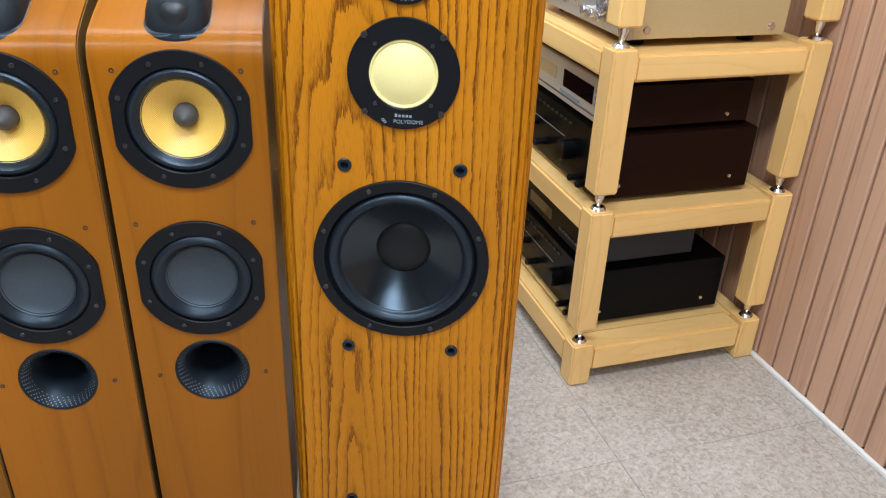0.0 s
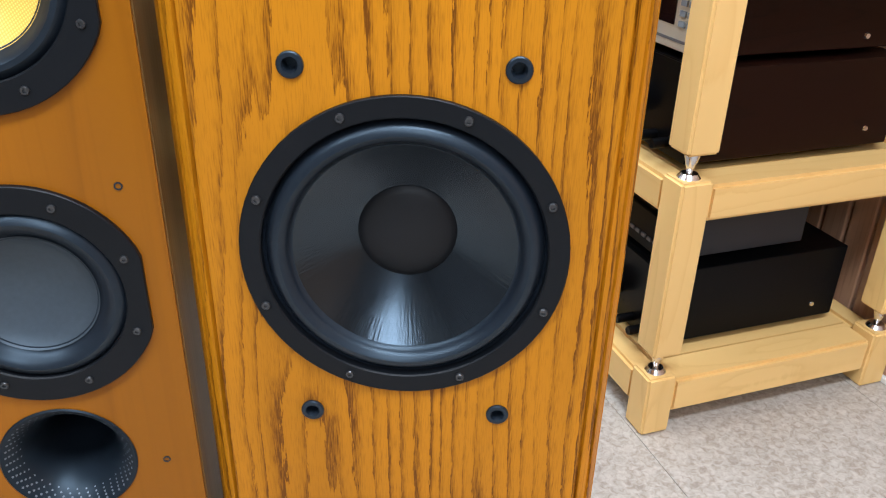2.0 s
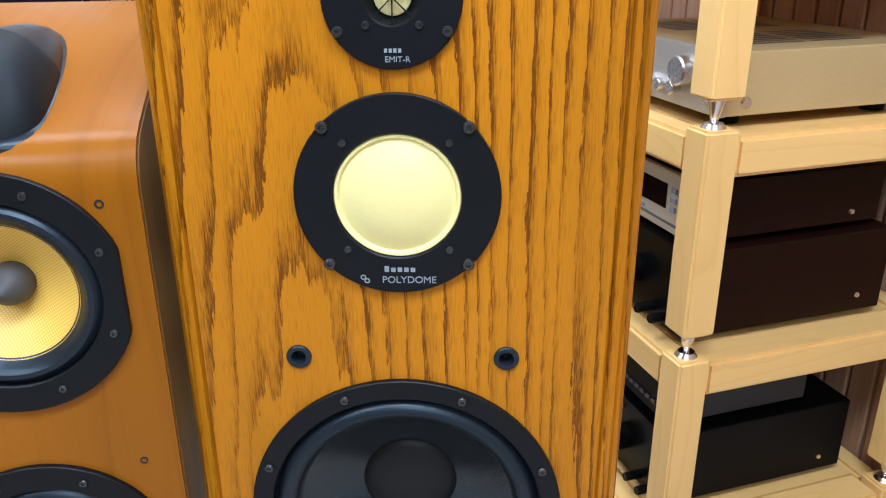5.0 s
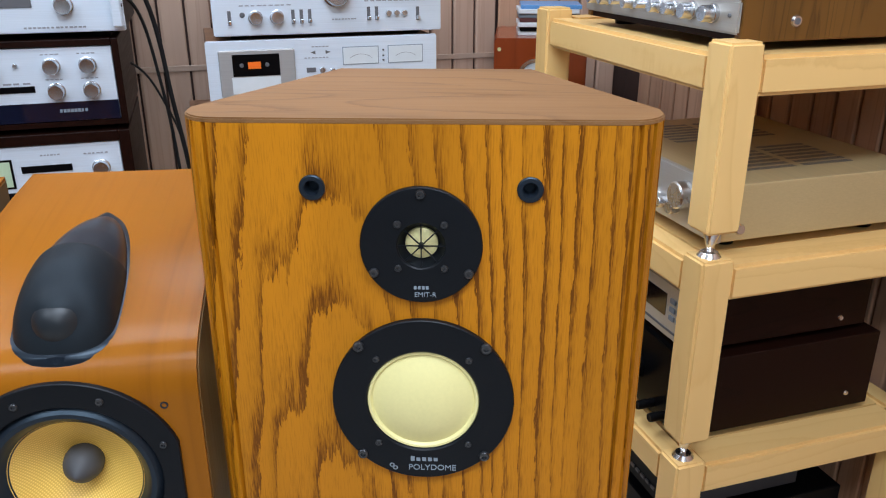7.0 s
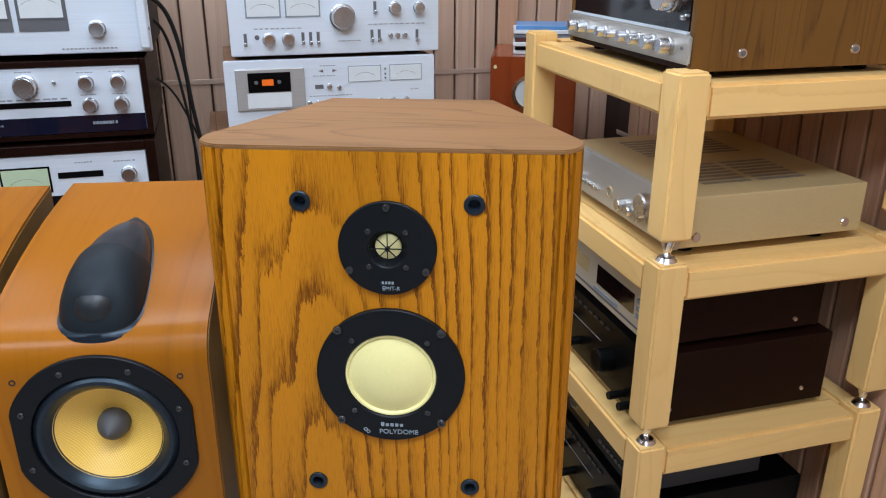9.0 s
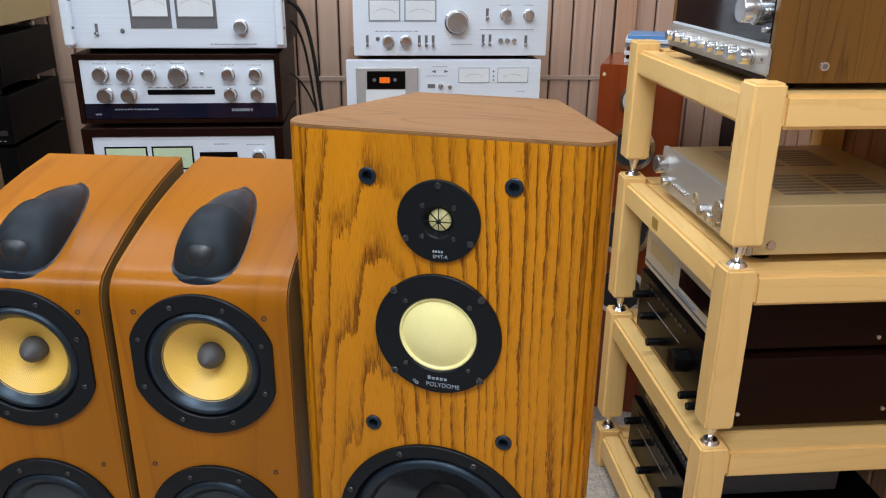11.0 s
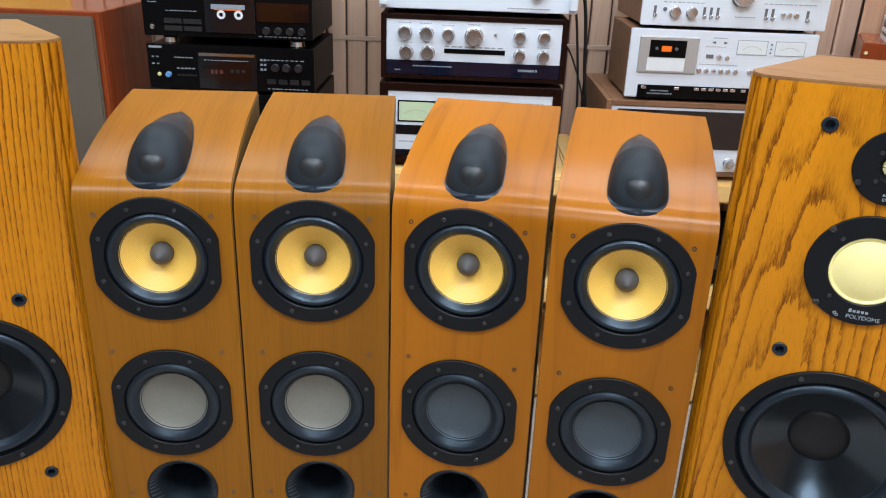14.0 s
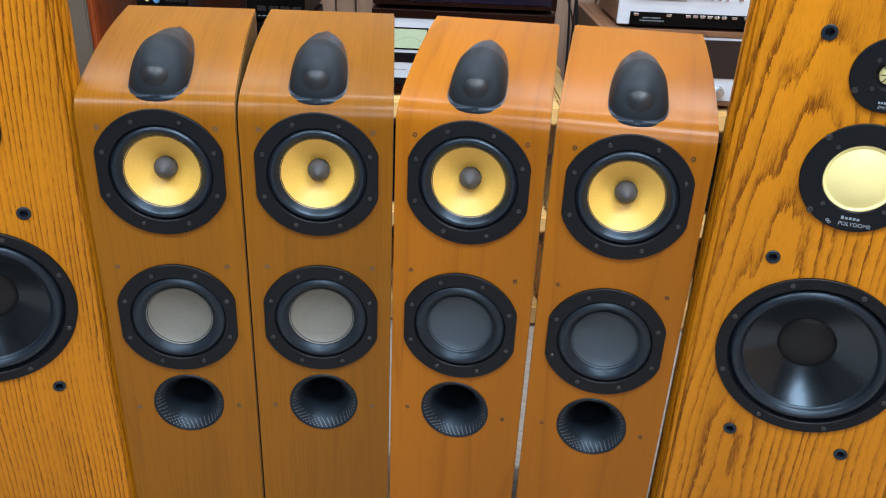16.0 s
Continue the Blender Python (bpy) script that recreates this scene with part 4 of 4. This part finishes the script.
def cassette_deck(m):
    t = unit("cassette_deck", m, 0.455, 0.28, 0.175, SILVER, CASETOP, "silver cassette deck with an orange label in its window", "cassette deck", feet=0.008)
    w = pad(t, 0.022, 0.166, 0.07, 0.158, DOORGREY, "cassette_door", 0, 0.006, 0.002)
    pad(w, 0.047, 0.136, 0.109, 0.15, BLKFACE, "window", -0.006)
    pad(w, 0.076, 0.1, 0.123, 0.136, ORANGE, "label", -0.0072, 0.0008)
    for x in (0.064, 0.112):
        knob(w, x, 0.13, 0.004, -0.0072, 0.001, DARKPRINT, "reel", False)
    pad(w, 0.044, 0.136, 0.076, 0.107, METER, "lower_window", -0.006)
    s = pad(t, 0.03, 0.452, 0.0082, 0.04, BLKFACE, "key_strip", 0, 0.004)
    for x in (0.043, 0.125, 0.174, 0.192, 0.21, 0.228, 0.246, 0.264, 0.29, 0.32):
        part("key", box(x - 0.0065, x + 0.0065, -0.012, -0.0042, 0.031, 0.038, 0.001), KNOB, s)
    bars(s, 0.062, 0.108, 0.025, 0.003, PRINT, 8, -0.004, 2)
    bars(s, 0.055, 0.118, 0.018, 0.003, PRINT, 10, -0.004, 3)
    for x0 in (0.262, 0.354):
        meter(t, x0, x0 + 0.07, 0.123, 0.155, METER, fmat=PRINT, frame=0.0015)
    for z in (0.128, 0.137, 0.148):
        knob(t, 0.343, z, 0.002, 0, 0.002, DARKPRINT, "lamp", False)
    pad(t, 0.188, 0.206, 0.11, 0.119, DARKPRINT, "counter")
    knob(t, 0.219, 0.114, 0.006, 0, 0.008)
    knob(t, 0.24, 0.112, 0.005, 0, 0.006)
    for x in (0.175, 0.193, 0.211, 0.229, 0.247, 0.265, 0.30, 0.33, 0.36, 0.39):
        knob(t, x, 0.08, 0.0056, 0, 0.009)
    for s in (-1, 1):
        bm = bmesh.new()
        bm.faces.new([bm.verts.new(q) for q in ((0.217 + s * 0.02, -0.0006, 0.148), (0.217 + s * 0.01, -0.0006, 0.1445), (0.217 + s * 0.01, -0.0006, 0.1515))])
        part("arrow_mark", bm, DARKPRINT, t)
    for x0, x1, z, n in ((0.2, 0.235, 0.158, 5), (0.185, 0.235, 0.137, 7), (0.175, 0.27, 0.094, 12), (0.4, 0.42, 0.1, 4)):
        bars(t, x0, x1, z, 0.0018, DARKPRINT, n, seed=n)


def receiver_low(m):
    t = unit("receiver", m, 0.5, 0.38, 0.2, SILVER, CASETOP, "walnut cased receiver with a black glass dial", "receiver", wrap=0.014, side=CASETOP, top=CASETOP)
    y = 0.004
    pad(t, 0.03, 0.47, 0.082, 0.178, GLASS, "dial_glass", y, 0.003)
    pad(t, 0.19, 0.235, 0.095, 0.112, METER, "tuning_meter", y - 0.003)
    bars(t, 0.05, 0.14, 0.165, 0.004, PRINT, 9, y - 0.003, 4)
    for x in (0.06, 0.12, 0.16, 0.2, 0.27, 0.33, 0.4, 0.45):
        knob(t, x, 0.048, 0.0135, y, 0.02)


receiver_low(pose(0.096, SY - 0.02, 0.7045))
cassette_deck(pose(0.139, SY - 0.015, 0.9047))
stereo_amp(pose(0.158, SY - 0.01, 1.0799))
black_c = unit("disc_player", pose(0.16, SY + 0.01, 0.3915), 0.43, 0.3, 0.12, BLKFACE, BLKCASE, "black disc player on the rack shelf", "player")
pad(black_c, 0.12, 0.3, 0.05, 0.09, MAROON, "display")


# stack of black decks under a champagne amplifier
def tall_feet(t, w, d, drop):
    for x in (0.05, w - 0.05):
        for y in (0.05, d - 0.06):
            part("foot", rod(x, y, -drop, 0.0, 0.021, 0.019, 16), KNOB, t, "pale round foot")


def tape_deck(m):
    t = unit("tape_deck", m, 0.433, 0.34, 0.123, BLKFACE, BLKCASE, "black cassette deck with a tape in its window", "cassette deck", feet=0.008)
    tall_feet(t, 0.433, 0.34, 0.0126)
    w = pad(t, 0.16, 0.288, 0.02, 0.107, GLASS, "cassette_door", 0, 0.005, 0.0015)
    pad(w, 0.178, 0.264, 0.079, 0.091, PRINT, "label", -0.005, 0.0006)
    pad(w, 0.185, 0.255, 0.0765, 0.0795, ORANGE, "label_stripe", -0.005, 0.0006)
    for x in (0.203, 0.247):
        part("reel", lathe([(0.011, 0.0), (0.011, 0.001), (0.005, 0.001), (0.005, 0.0004)], 24, x, 0.066, -0.005), METER, w, "white reel hub")
    pad(t, 0.292, 0.425, 0.052, 0.098, MAROON, "display", 0, 0.003)
    for x0 in (0.055, 0.105):
        for z in (0.022, 0.04):
            pad(t, x0, x0 + 0.045, z, z + 0.012, BLKKNOB, "button", 0, 0.004)
    for x in (0.315, 0.345, 0.375, 0.405):
        knob(t, x, 0.03, 0.0095, 0, 0.012, BLKKNOB)
    pad(t, 0.193, 0.226, 0.1115, 0.1175, PRINT, "emblem", 0, 0.0008)
    bars(t, 0.016, 0.04, 0.09, 0.002, PRINT, 4)
    bars(t, 0.06, 0.14, 0.07, 0.002, PRINT, 8)
    bars(t, 0.295, 0.42, 0.014, 0.002, PRINT, 10)
    knob(t, 0.022, 0.03, 0.006, 0, 0.003, STEEL, "jack")


def disc_deck(m):
    t = unit("disc_recorder", m, 0.433, 0.34, 0.122, BLKFACE, BLKCASE, "black disc recorder with a maroon display", "disc recorder", feet=0.008)
    w = pad(t, 0.132, 0.285, 0.012, 0.104, GLASS, "tray_door", 0, 0.005, 0.0015)
    pad(w, 0.148, 0.27, 0.034, 0.08, MAROON, "display", -0.005, 0.0012)
    pad(w, 0.137, 0.28, 0.0965, 0.1035, STEEL, "bright_strip", -0.005, 0.0012)
    bars(w, 0.165, 0.2, 0.052, 0.010, DIMRED, 3, -0.0062, 7)
    bars(w, 0.215, 0.26, 0.056, 0.008, BLKKNOB, 3, -0.0062, 9)
    for x in (0.332, 0.361, 0.393):
        knob(t, x, 0.072, 0.0105, 0, 0.012, BLKKNOB)
    for x in (0.31, 0.34, 0.37, 0.4):
        pad(t, x, x + 0.022, 0.03, 0.042, BLKKNOB, "button", 0, 0.003)
    knob(t, 0.053, 0.045, 0.0075, 0, 0.01, BLUE)
    knob(t, 0.028, 0.045, 0.005, 0, 0.004, GOLD, "jack")
    pad(t, 0.006, 0.04, 0.1115, 0.117, PRINT, "emblem", 0, 0.0008)
    bars(t, 0.07, 0.12, 0.088, 0.0025, PRINT, 7)
    bars(t, 0.075, 0.125, 0.06, 0.003, PRINT, 5)
    bars(t, 0.31, 0.42, 0.016, 0.002, PRINT, 10)
    for k in range(3):
        for q in range(2):
            pad(t, 0.294 + 0.009 * q, 0.3 + 0.009 * q, 0.064 + 0.012 * k, 0.069 + 0.012 * k, PRINT, "button", 0, 0.002)
    for x in (0.012, 0.024):
        for z in (0.07, 0.088):
            pad(t, x, x + 0.006, z, z + 0.003, PRINT, "button", 0, 0.002)
    for k in range(5):
        pad(t, 0.076 + 0.0105 * k, 0.083 + 0.0105 * k, 0.042, 0.046, BLKKNOB, "button", 0, 0.003)
    bars(t, 0.31, 0.41, 0.09, 0.002, PRINT, 8, 0.0, 12)
    bars(w, 0.15, 0.268, 0.085, 0.002, DARKPRINT, 14, -0.005, 4)


def champagne_amp(m, label, front=0.0):
    t = unit("champagne_amplifier", m, 0.445, 0.36, 0.125, CHAMPFACE, CHAMP, label, "amplifier", feet=0.009)
    for x, z, r in ((0.105, 0.047, 0.011), (0.14, 0.047, 0.011), (0.175, 0.047, 0.011), (0.24, 0.055, 0.026), (0.325, 0.042, 0.01), (0.372, 0.055, 0.023)):
        knob(t, x, z, r, 0, 0.018)
    tall_feet(t, 0.445, 0.36, 0.0108)
    pad(t, 0.035, 0.06, 0.041, 0.055, KNOB, "button", 0, 0.006)
    for x in (0.075, 0.29):
        knob(t, x, 0.046, 0.003, 0, 0.003, DARKPRINT, "jack")


AX, AY = -1.088, 2.12
low = unit("receiver", pose(AX - 0.005, AY, 0.7045), 0.44, 0.34, 0.161, BLKFACE, BLKCASE, "black audio receiver with a row of small keys", "receiver")
bars(low, 0.02, 0.08, 0.138, 0.005, PRINT, 8)
for k in range(8):
    pad(low, 0.12 + 0.035 * k, 0.145 + 0.035 * k, 0.06, 0.068, BLKKNOB, "button", 0, 0.003)
knob(low, 0.33, 0.11, 0.013, 0, 0.015, BLKKNOB)
disc_deck(pose(AX + 0.001, AY, 0.8657))
tape_deck(pose(AX, AY, 1.0005))
champagne_amp(pose(AX - 0.008, AY - 0.005, 1.1345), "champagne amplifier with round knobs on top of black decks")
low2 = unit("receiver", pose(AX, AY, 0.3915), 0.44, 0.3, 0.15, BLKFACE, BLKCASE, "black audio receiver on the lower shelf", "receiver")
knob(low2, 0.33, 0.09, 0.02, 0, 0.015, DARKPRINT)


# ---- units on the tall rack, facing its open side ----
def facing(x, y1, z):
    return pose(x, y1, z, 0, 0, -90)


def tall_receiver(m):
    t = unit("wooden_receiver", m, 0.44, 0.4, 0.19, SILVER, DARKWOOD, "large receiver with silver controls in a walnut case", "receiver", feet=0.012, wrap=0.014, side=CASEWOOD)
    y = 0.004
    part("front_frame", box(0.001, 0.439, -0.006, -0.0004, 0.022, 0.066, 0.003, 2), GREYFACE, t)
    pad(t, 0.018, 0.422, 0.07, 0.176, GLASS, "dial_glass", y, 0.004)
    pad(t, 0.0155, 0.4245, 0.066, 0.0698, SILVER, "dial_rim", y, 0.008)
    knob(t, 0.375, 0.118, 0.024, y - 0.004, 0.032, name="tuning_knob")
    for x, r in ((0.05, 0.0105), (0.09, 0.0105), (0.13, 0.007), (0.17, 0.0105), (0.21, 0.007), (0.25, 0.0105), (0.29, 0.0105), (0.335, 0.0125), (0.385, 0.013)):
        knob(t, x, 0.046, r, -0.006, 0.022)
    knob(t, 0.42, 0.046, 0.003, -0.006, 0.002, DARKPRINT, "jack")
    for x, z in ((0.41, 0.118), (0.41, 0.09)):
        knob(t, x, z, 0.005, y - 0.004, 0.008, name="button")
    for yy in (0.085, 0.29):
        part("case_screw", rod(0, 0, 0, 0.003, 0.0085, 0.007, 16), STEEL, t, "case screw", loc=pose(0.44, yy, 0.038, 0, 90, 0))
        part("case_screw_hole", rod(0, 0, 0.0031, 0.0036, 0.0045, 0.0045, 12), DARKPRINT, t, loc=pose(0.44, yy, 0.038, 0, 90, 0))


def gold_amp(m):
    t = unit("champagne_amplifier", m, 0.43, 0.375, 0.107, GREYFACE, CHAMP, "champagne gold amplifier with vent slots on its lid", "amplifier", feet=0.017)
    knob(t, 0.022, 0.072, 0.0195, 0, 0.022, KNOB, skirt=False, name="volume_knob")
    knob(t, 0.35, 0.072, 0.0215, 0, 0.024, KNOB, skirt=False, name="selector_knob")
    for x, r in ((0.055, 0.009), (0.255, 0.011), (0.292, 0.0095), (0.325, 0.0105)):
        knob(t, x, 0.043, r, 0, 0.016, KNOB, skirt=False)
    for x in (0.09, 0.106, 0.122, 0.138, 0.154):
        knob(t, x, 0.043, 0.004, 0, 0.006, skirt=False, name="button")
    part("ring_button", lathe([(0.011, 0.0), (0.011, 0.003), (0.009, 0.003), (0.009, 0.001)], 24, 0.2, 0.05), CHAMP, t)
    knob(t, 0.405, 0.035, 0.005, 0, 0.004, STEEL, "jack")
    for bx, by in ((0.05, 0.09), (0.05, 0.2), (0.24, 0.09), (0.24, 0.2)):
        bm = bmesh.new()
        for k in range(7):
            for q in range(22):
                box(bx + 0.019 * k, bx + 0.019 * k + 0.011, by + 0.0044 * q, by + 0.0044 * q + 0.0022, 0.1052, 0.1055, bm=bm)
        tagged(part("vent_panel", bm, DARKPRINT, t, "rows of dark vent slots"), kind="stuff")
    for yy in (0.045, 0.34):
        part("case_screw", rod(0, 0, 0, 0.003, 0.009, 0.007, 16), STEEL, t, loc=pose(0.4262, yy, 0.035, 0, 90, 0))


def slim_tuner(m):
    t = unit("tuner", m, 0.43, 0.355, 0.105, CHAMPFACE, DARKWOOD, "slim champagne tuner in a dark wooden case", "tuner", feet=0.01)
    pad(t, 0.21, 0.36, 0.045, 0.085, MAROON, "display")
    pad(t, 0.03, 0.17, 0.05, 0.08, CHAMP, "key_panel")
    pad(t, 0.0005, 0.4295, 0.022, 0.026, DARKPRINT, "shadow_line")
    for x in (0.38, 0.4):
        for z in (0.045, 0.06, 0.075):
            pad(t, x - 0.007, x + 0.007, z, z + 0.008, PRINT, "button", 0, 0.003)
    pad(t, 0.2, 0.3, 0.03, 0.036, PRINT, "button_row", 0, 0.002)
    for yy in (0.04, 0.3):
        part("case_screw", rod(0, 0, 0, 0.003, 0.0055, 0.004, 12), STEEL, t, loc=pose(0.426, yy, 0.028, 0, 90, 0))


def black_amp(m, w, d, h, case, label):
    t = unit("black_amplifier", m, w, d, h, BLKFACE, case, label, "amplifier", feet=0.012)
    for x, z, r in ((0.05, h * 0.72, 0.009), (0.1, h * 0.52, 0.009), (0.16, h * 0.3, 0.009), (0.3, h * 0.5, 0.024), (0.36, h * 0.22, 0.008), (0.4, h * 0.22, 0.008)):
        knob(t, x, z, r, 0, 0.032, BLKFACE, skirt=False)
    for k in range(10):
        pad(t, 0.05 + 0.025 * k, 0.066 + 0.025 * k, h * 0.85, h * 0.85 + 0.005, BLKKNOB, "button", 0, 0.003)
    bars(t, 0.06, 0.26, h * 0.6, 0.0016, DARKPRINT, 20)
    for yy in (0.05, d - 0.05):
        part("case_screw", rod(0, 0, 0, 0.002, 0.005, 0.004, 12), STEEL, t, loc=pose(w - 0.004, yy, 0.04, 0, 90, 0))
    return t


tall_receiver(facing(0.812, 1.82, 1.1185))
gold_amp(facing(0.825, 1.825, 0.8195))
black_amp(facing(0.815, 1.85, 0.4745), 0.445, 0.385, 0.156, DARKWOOD, "black amplifier with round knobs in a dark rosewood case")
slim_tuner(facing(0.82, 1.85, 0.631))
black_amp(facing(0.83, 1.86, 0.1305), 0.43, 0.385, 0.154, BLKCASE, "black amplifier with black side panels on the lowest tier")
grey = unit("disc_player", facing(0.84, 1.86, 0.285), 0.41, 0.285, 0.08, BLKFACE, GREYBOX, "black disc player in a dark grey metal case", "player")
pad(grey, 0.06, 0.2, 0.03, 0.06, GLASS, "tray")
for k in range(8):
    pad(grey, 0.25 + 0.018 * k, 0.262 + 0.018 * k, 0.03, 0.036, DARKPRINT, "button", 0, 0.003)


# ---- red speaker with discs on top, behind the rack ----
red = thing("slim_speaker", pose(0.787, 2.232, 0, 0, 0, -22), "glossy red cherry speaker with silver-rimmed drivers", "speaker")
part("cabinet", box(0, 0.215, 0, 0.27, FZ, 1.045, 0.004, 2), REDWOOD, red)
for cz, r in ((0.955, 0.045), (0.83, 0.06), (0.6, 0.075), (0.42, 0.075)):
    d = part("driver", lathe([(r, 0.0), (r, 0.003), (r * 0.82, 0.004), (r * 0.8, 0.0), (r * 0.78, 0.0005)], 40, 0.1, cz), STEEL, red, "silver driver rim", smooth=True)
    part("cone", lathe([(r * 0.79, 0.001), (r * 0.6, -0.0), (r * 0.3, 0.0016), (0.0, 0.006)], 40, 0.1, cz, -0.0008), METER if r < 0.05 else GREYBOX, d, smooth=True)
for x in (0.012, 0.2):
    part("grille_peg", lathe([(0.0045, 0.0), (0.0045, 0.002), (0.0, 0.002)], 12, x, 1.02), GOLD, red)
CD_COLOURS = [METER, BLKFACE, METER, DIMRED, PRINT, METER, BLUE]
for k, mat in enumerate(CD_COLOURS):
    cd = tagged(part("disc_case", box(-0.071, 0.071, -0.0625, 0.0625, 0.0, 0.0098, 0.001), mat, None), "flat plastic disc case in a short stack", "disc case", "stack of disc cases")
    cd.matrix_basis = pose(0.945 + 0.004 * math.sin(k * 2.3), 2.29 + 0.004 * math.cos(k * 1.7), 1.0455 + 0.0101 * k, 0, 0, -20 + 3 * math.sin(k * 3.1))

# ---- large grilled speaker and yellow cabinet in the far corner ----
big = thing("grille_speaker", pose(-1.6, 2.13, 0), "large cherry speaker with a grey cloth grille", "speaker")
part("cabinet", box(0, 0.395, 0.012, 0.345, FZ, 1.06, 0.003), REDWOOD, big)
part("front_frame", box(0, 0.395, 0.0, 0.0118, FZ, 1.06, 0.003), REDWOOD, big)
part("grille", box(0.012, 0.383, -0.014, -0.0005, 0.06, 1.048, 0.004, 2), GRILLE, big, "grey cloth grille")
for x0, x1, mat, lab in ((-1.68, -1.455, YELLOW, "bright yellow board hung on the slat wall"), (-1.95, -1.69, WHITE, "plain white board hung on the slat wall")):
    board = thing("wall_board", pose(x0, 2.4955, 0.8), lab, "board", "boards on the wall")
    part("panel", box(0, x1 - x0, 0, 0.0195, 0.0, 1.1, 0.002), mat, board)
    part("edge_strip", box(-0.004, x1 - x0 + 0.004, -0.004, 0.019, -0.012, -0.0005, 0.001), PINE_X, board)


# ---- cables between the stacks ----
def cable(points, r, label):
    cu = bpy.data.curves.new("cable", "CURVE")
    cu.dimensions, cu.bevel_depth, cu.bevel_resolution = "3D", r, 3
    sp = cu.splines.new("NURBS")
    sp.points.add(len(points) - 1)
    for p, q in zip(sp.points, points):
        p.co = (*q, 1)
    sp.use_endpoint_u, sp.order_u = True, 4
    tmp = bpy.data.objects.new("cable", cu)
    me = bpy.data.meshes.new_from_object(tmp)
    bpy.data.objects.remove(tmp)
    me.materials.append(CABLE)
    for p in me.polygons:
        p.use_smooth = True
    tagged(new("cable", me), label, "cable", "cables behind the amplifiers")


cable([(0.0, 2.2, 1.2), (0.03, 2.22, 1.19), (0.055, 2.24, 1.08), (0.06, 2.25, 0.96), (0.075, 2.26, 0.86), (0.09, 2.27, 0.7), (0.1, 2.28, 0.4)], 0.0048, "thick black cable hanging between the stacks")
cable([(0.0, 2.24, 1.15), (0.025, 2.26, 1.13), (0.04, 2.27, 1.0), (0.055, 2.28, 0.9), (0.065, 2.29, 0.7), (0.07, 2.3, 0.4)], 0.0034, "black cable hanging between the stacks")
cable([(-0.01, 2.26, 1.02), (0.02, 2.27, 1.0), (0.045, 2.28, 0.93), (0.085, 2.29, 0.84), (0.09, 2.3, 0.6), (0.09, 2.3, 0.4)], 0.0025, "thin black cable hanging between the stacks")

# ---- slats and tiles ----
PITCH = 0.061


def slat_mesh(name, mat, h):
    prof = [(-0.0278, 0.0), (-0.0278, -0.0085), (-0.0262, -0.0105), (-0.0215, -0.0125), (0.0245, -0.0125), (0.0272, -0.0105), (0.0278, -0.0085), (0.0278, 0.0)]
    ob = part(name, prism(prof, 0.0, h), mat)
    me = ob.data
    bpy.data.objects.remove(ob)
    return me


slat_r, slat_b = slat_mesh("slat", SLAT, CZ - FZ - 0.014), slat_mesh("slat", SLAT_PALE, CZ - FZ - 0.004)
k = 0
while 1.279 + PITCH / 2 - k * PITCH > FY + 0.04:
    shared("slat", slat_r, wall_right, pose(WX + 0.008, 1.279 + PITCH / 2 - k * PITCH, FZ + 0.0125, 0, 0, -90))
    k += 1
for k in range(1, 19):
    shared("slat", slat_r, wall_right, pose(WX + 0.008, 1.279 + PITCH / 2 + k * PITCH, FZ + 0.0125, 0, 0, -90))
for k in range(63):
    x = 1.235 - k * PITCH
    if not 0.9 < x < 0.96:
        shared("slat", slat_b, wall_back, pose(x, WY + 0.008, FZ + 0.002))
floor = tagged(part("floor", box(LX, WX + 0.008, FY, WY + 0.008, -0.1, FZ - 0.003), JOINT), "beige speckled vinyl tile floor", "floor", kind="structure")
TILE = 0.457
tob = part("tile", box(-TILE / 2 + 0.0005, TILE / 2 - 0.0005, -TILE / 2 + 0.0005, TILE / 2 - 0.0005, -0.004, 0.0, 0.0006), FLOOR)
tile_me = tob.data
bpy.data.objects.remove(tob)
for i in range(-8, 2):
    for j in range(-9, 4):
        cx, cy = 0.771 + TILE * (i + 0.5), 1.088 + TILE * (j + 0.5)
        if LX - 0.2 < cx < WX + 0.2 and FY - 0.2 < cy < WY + 0.2:
            shared("tile", tile_me, floor, pose(cx, cy, FZ))
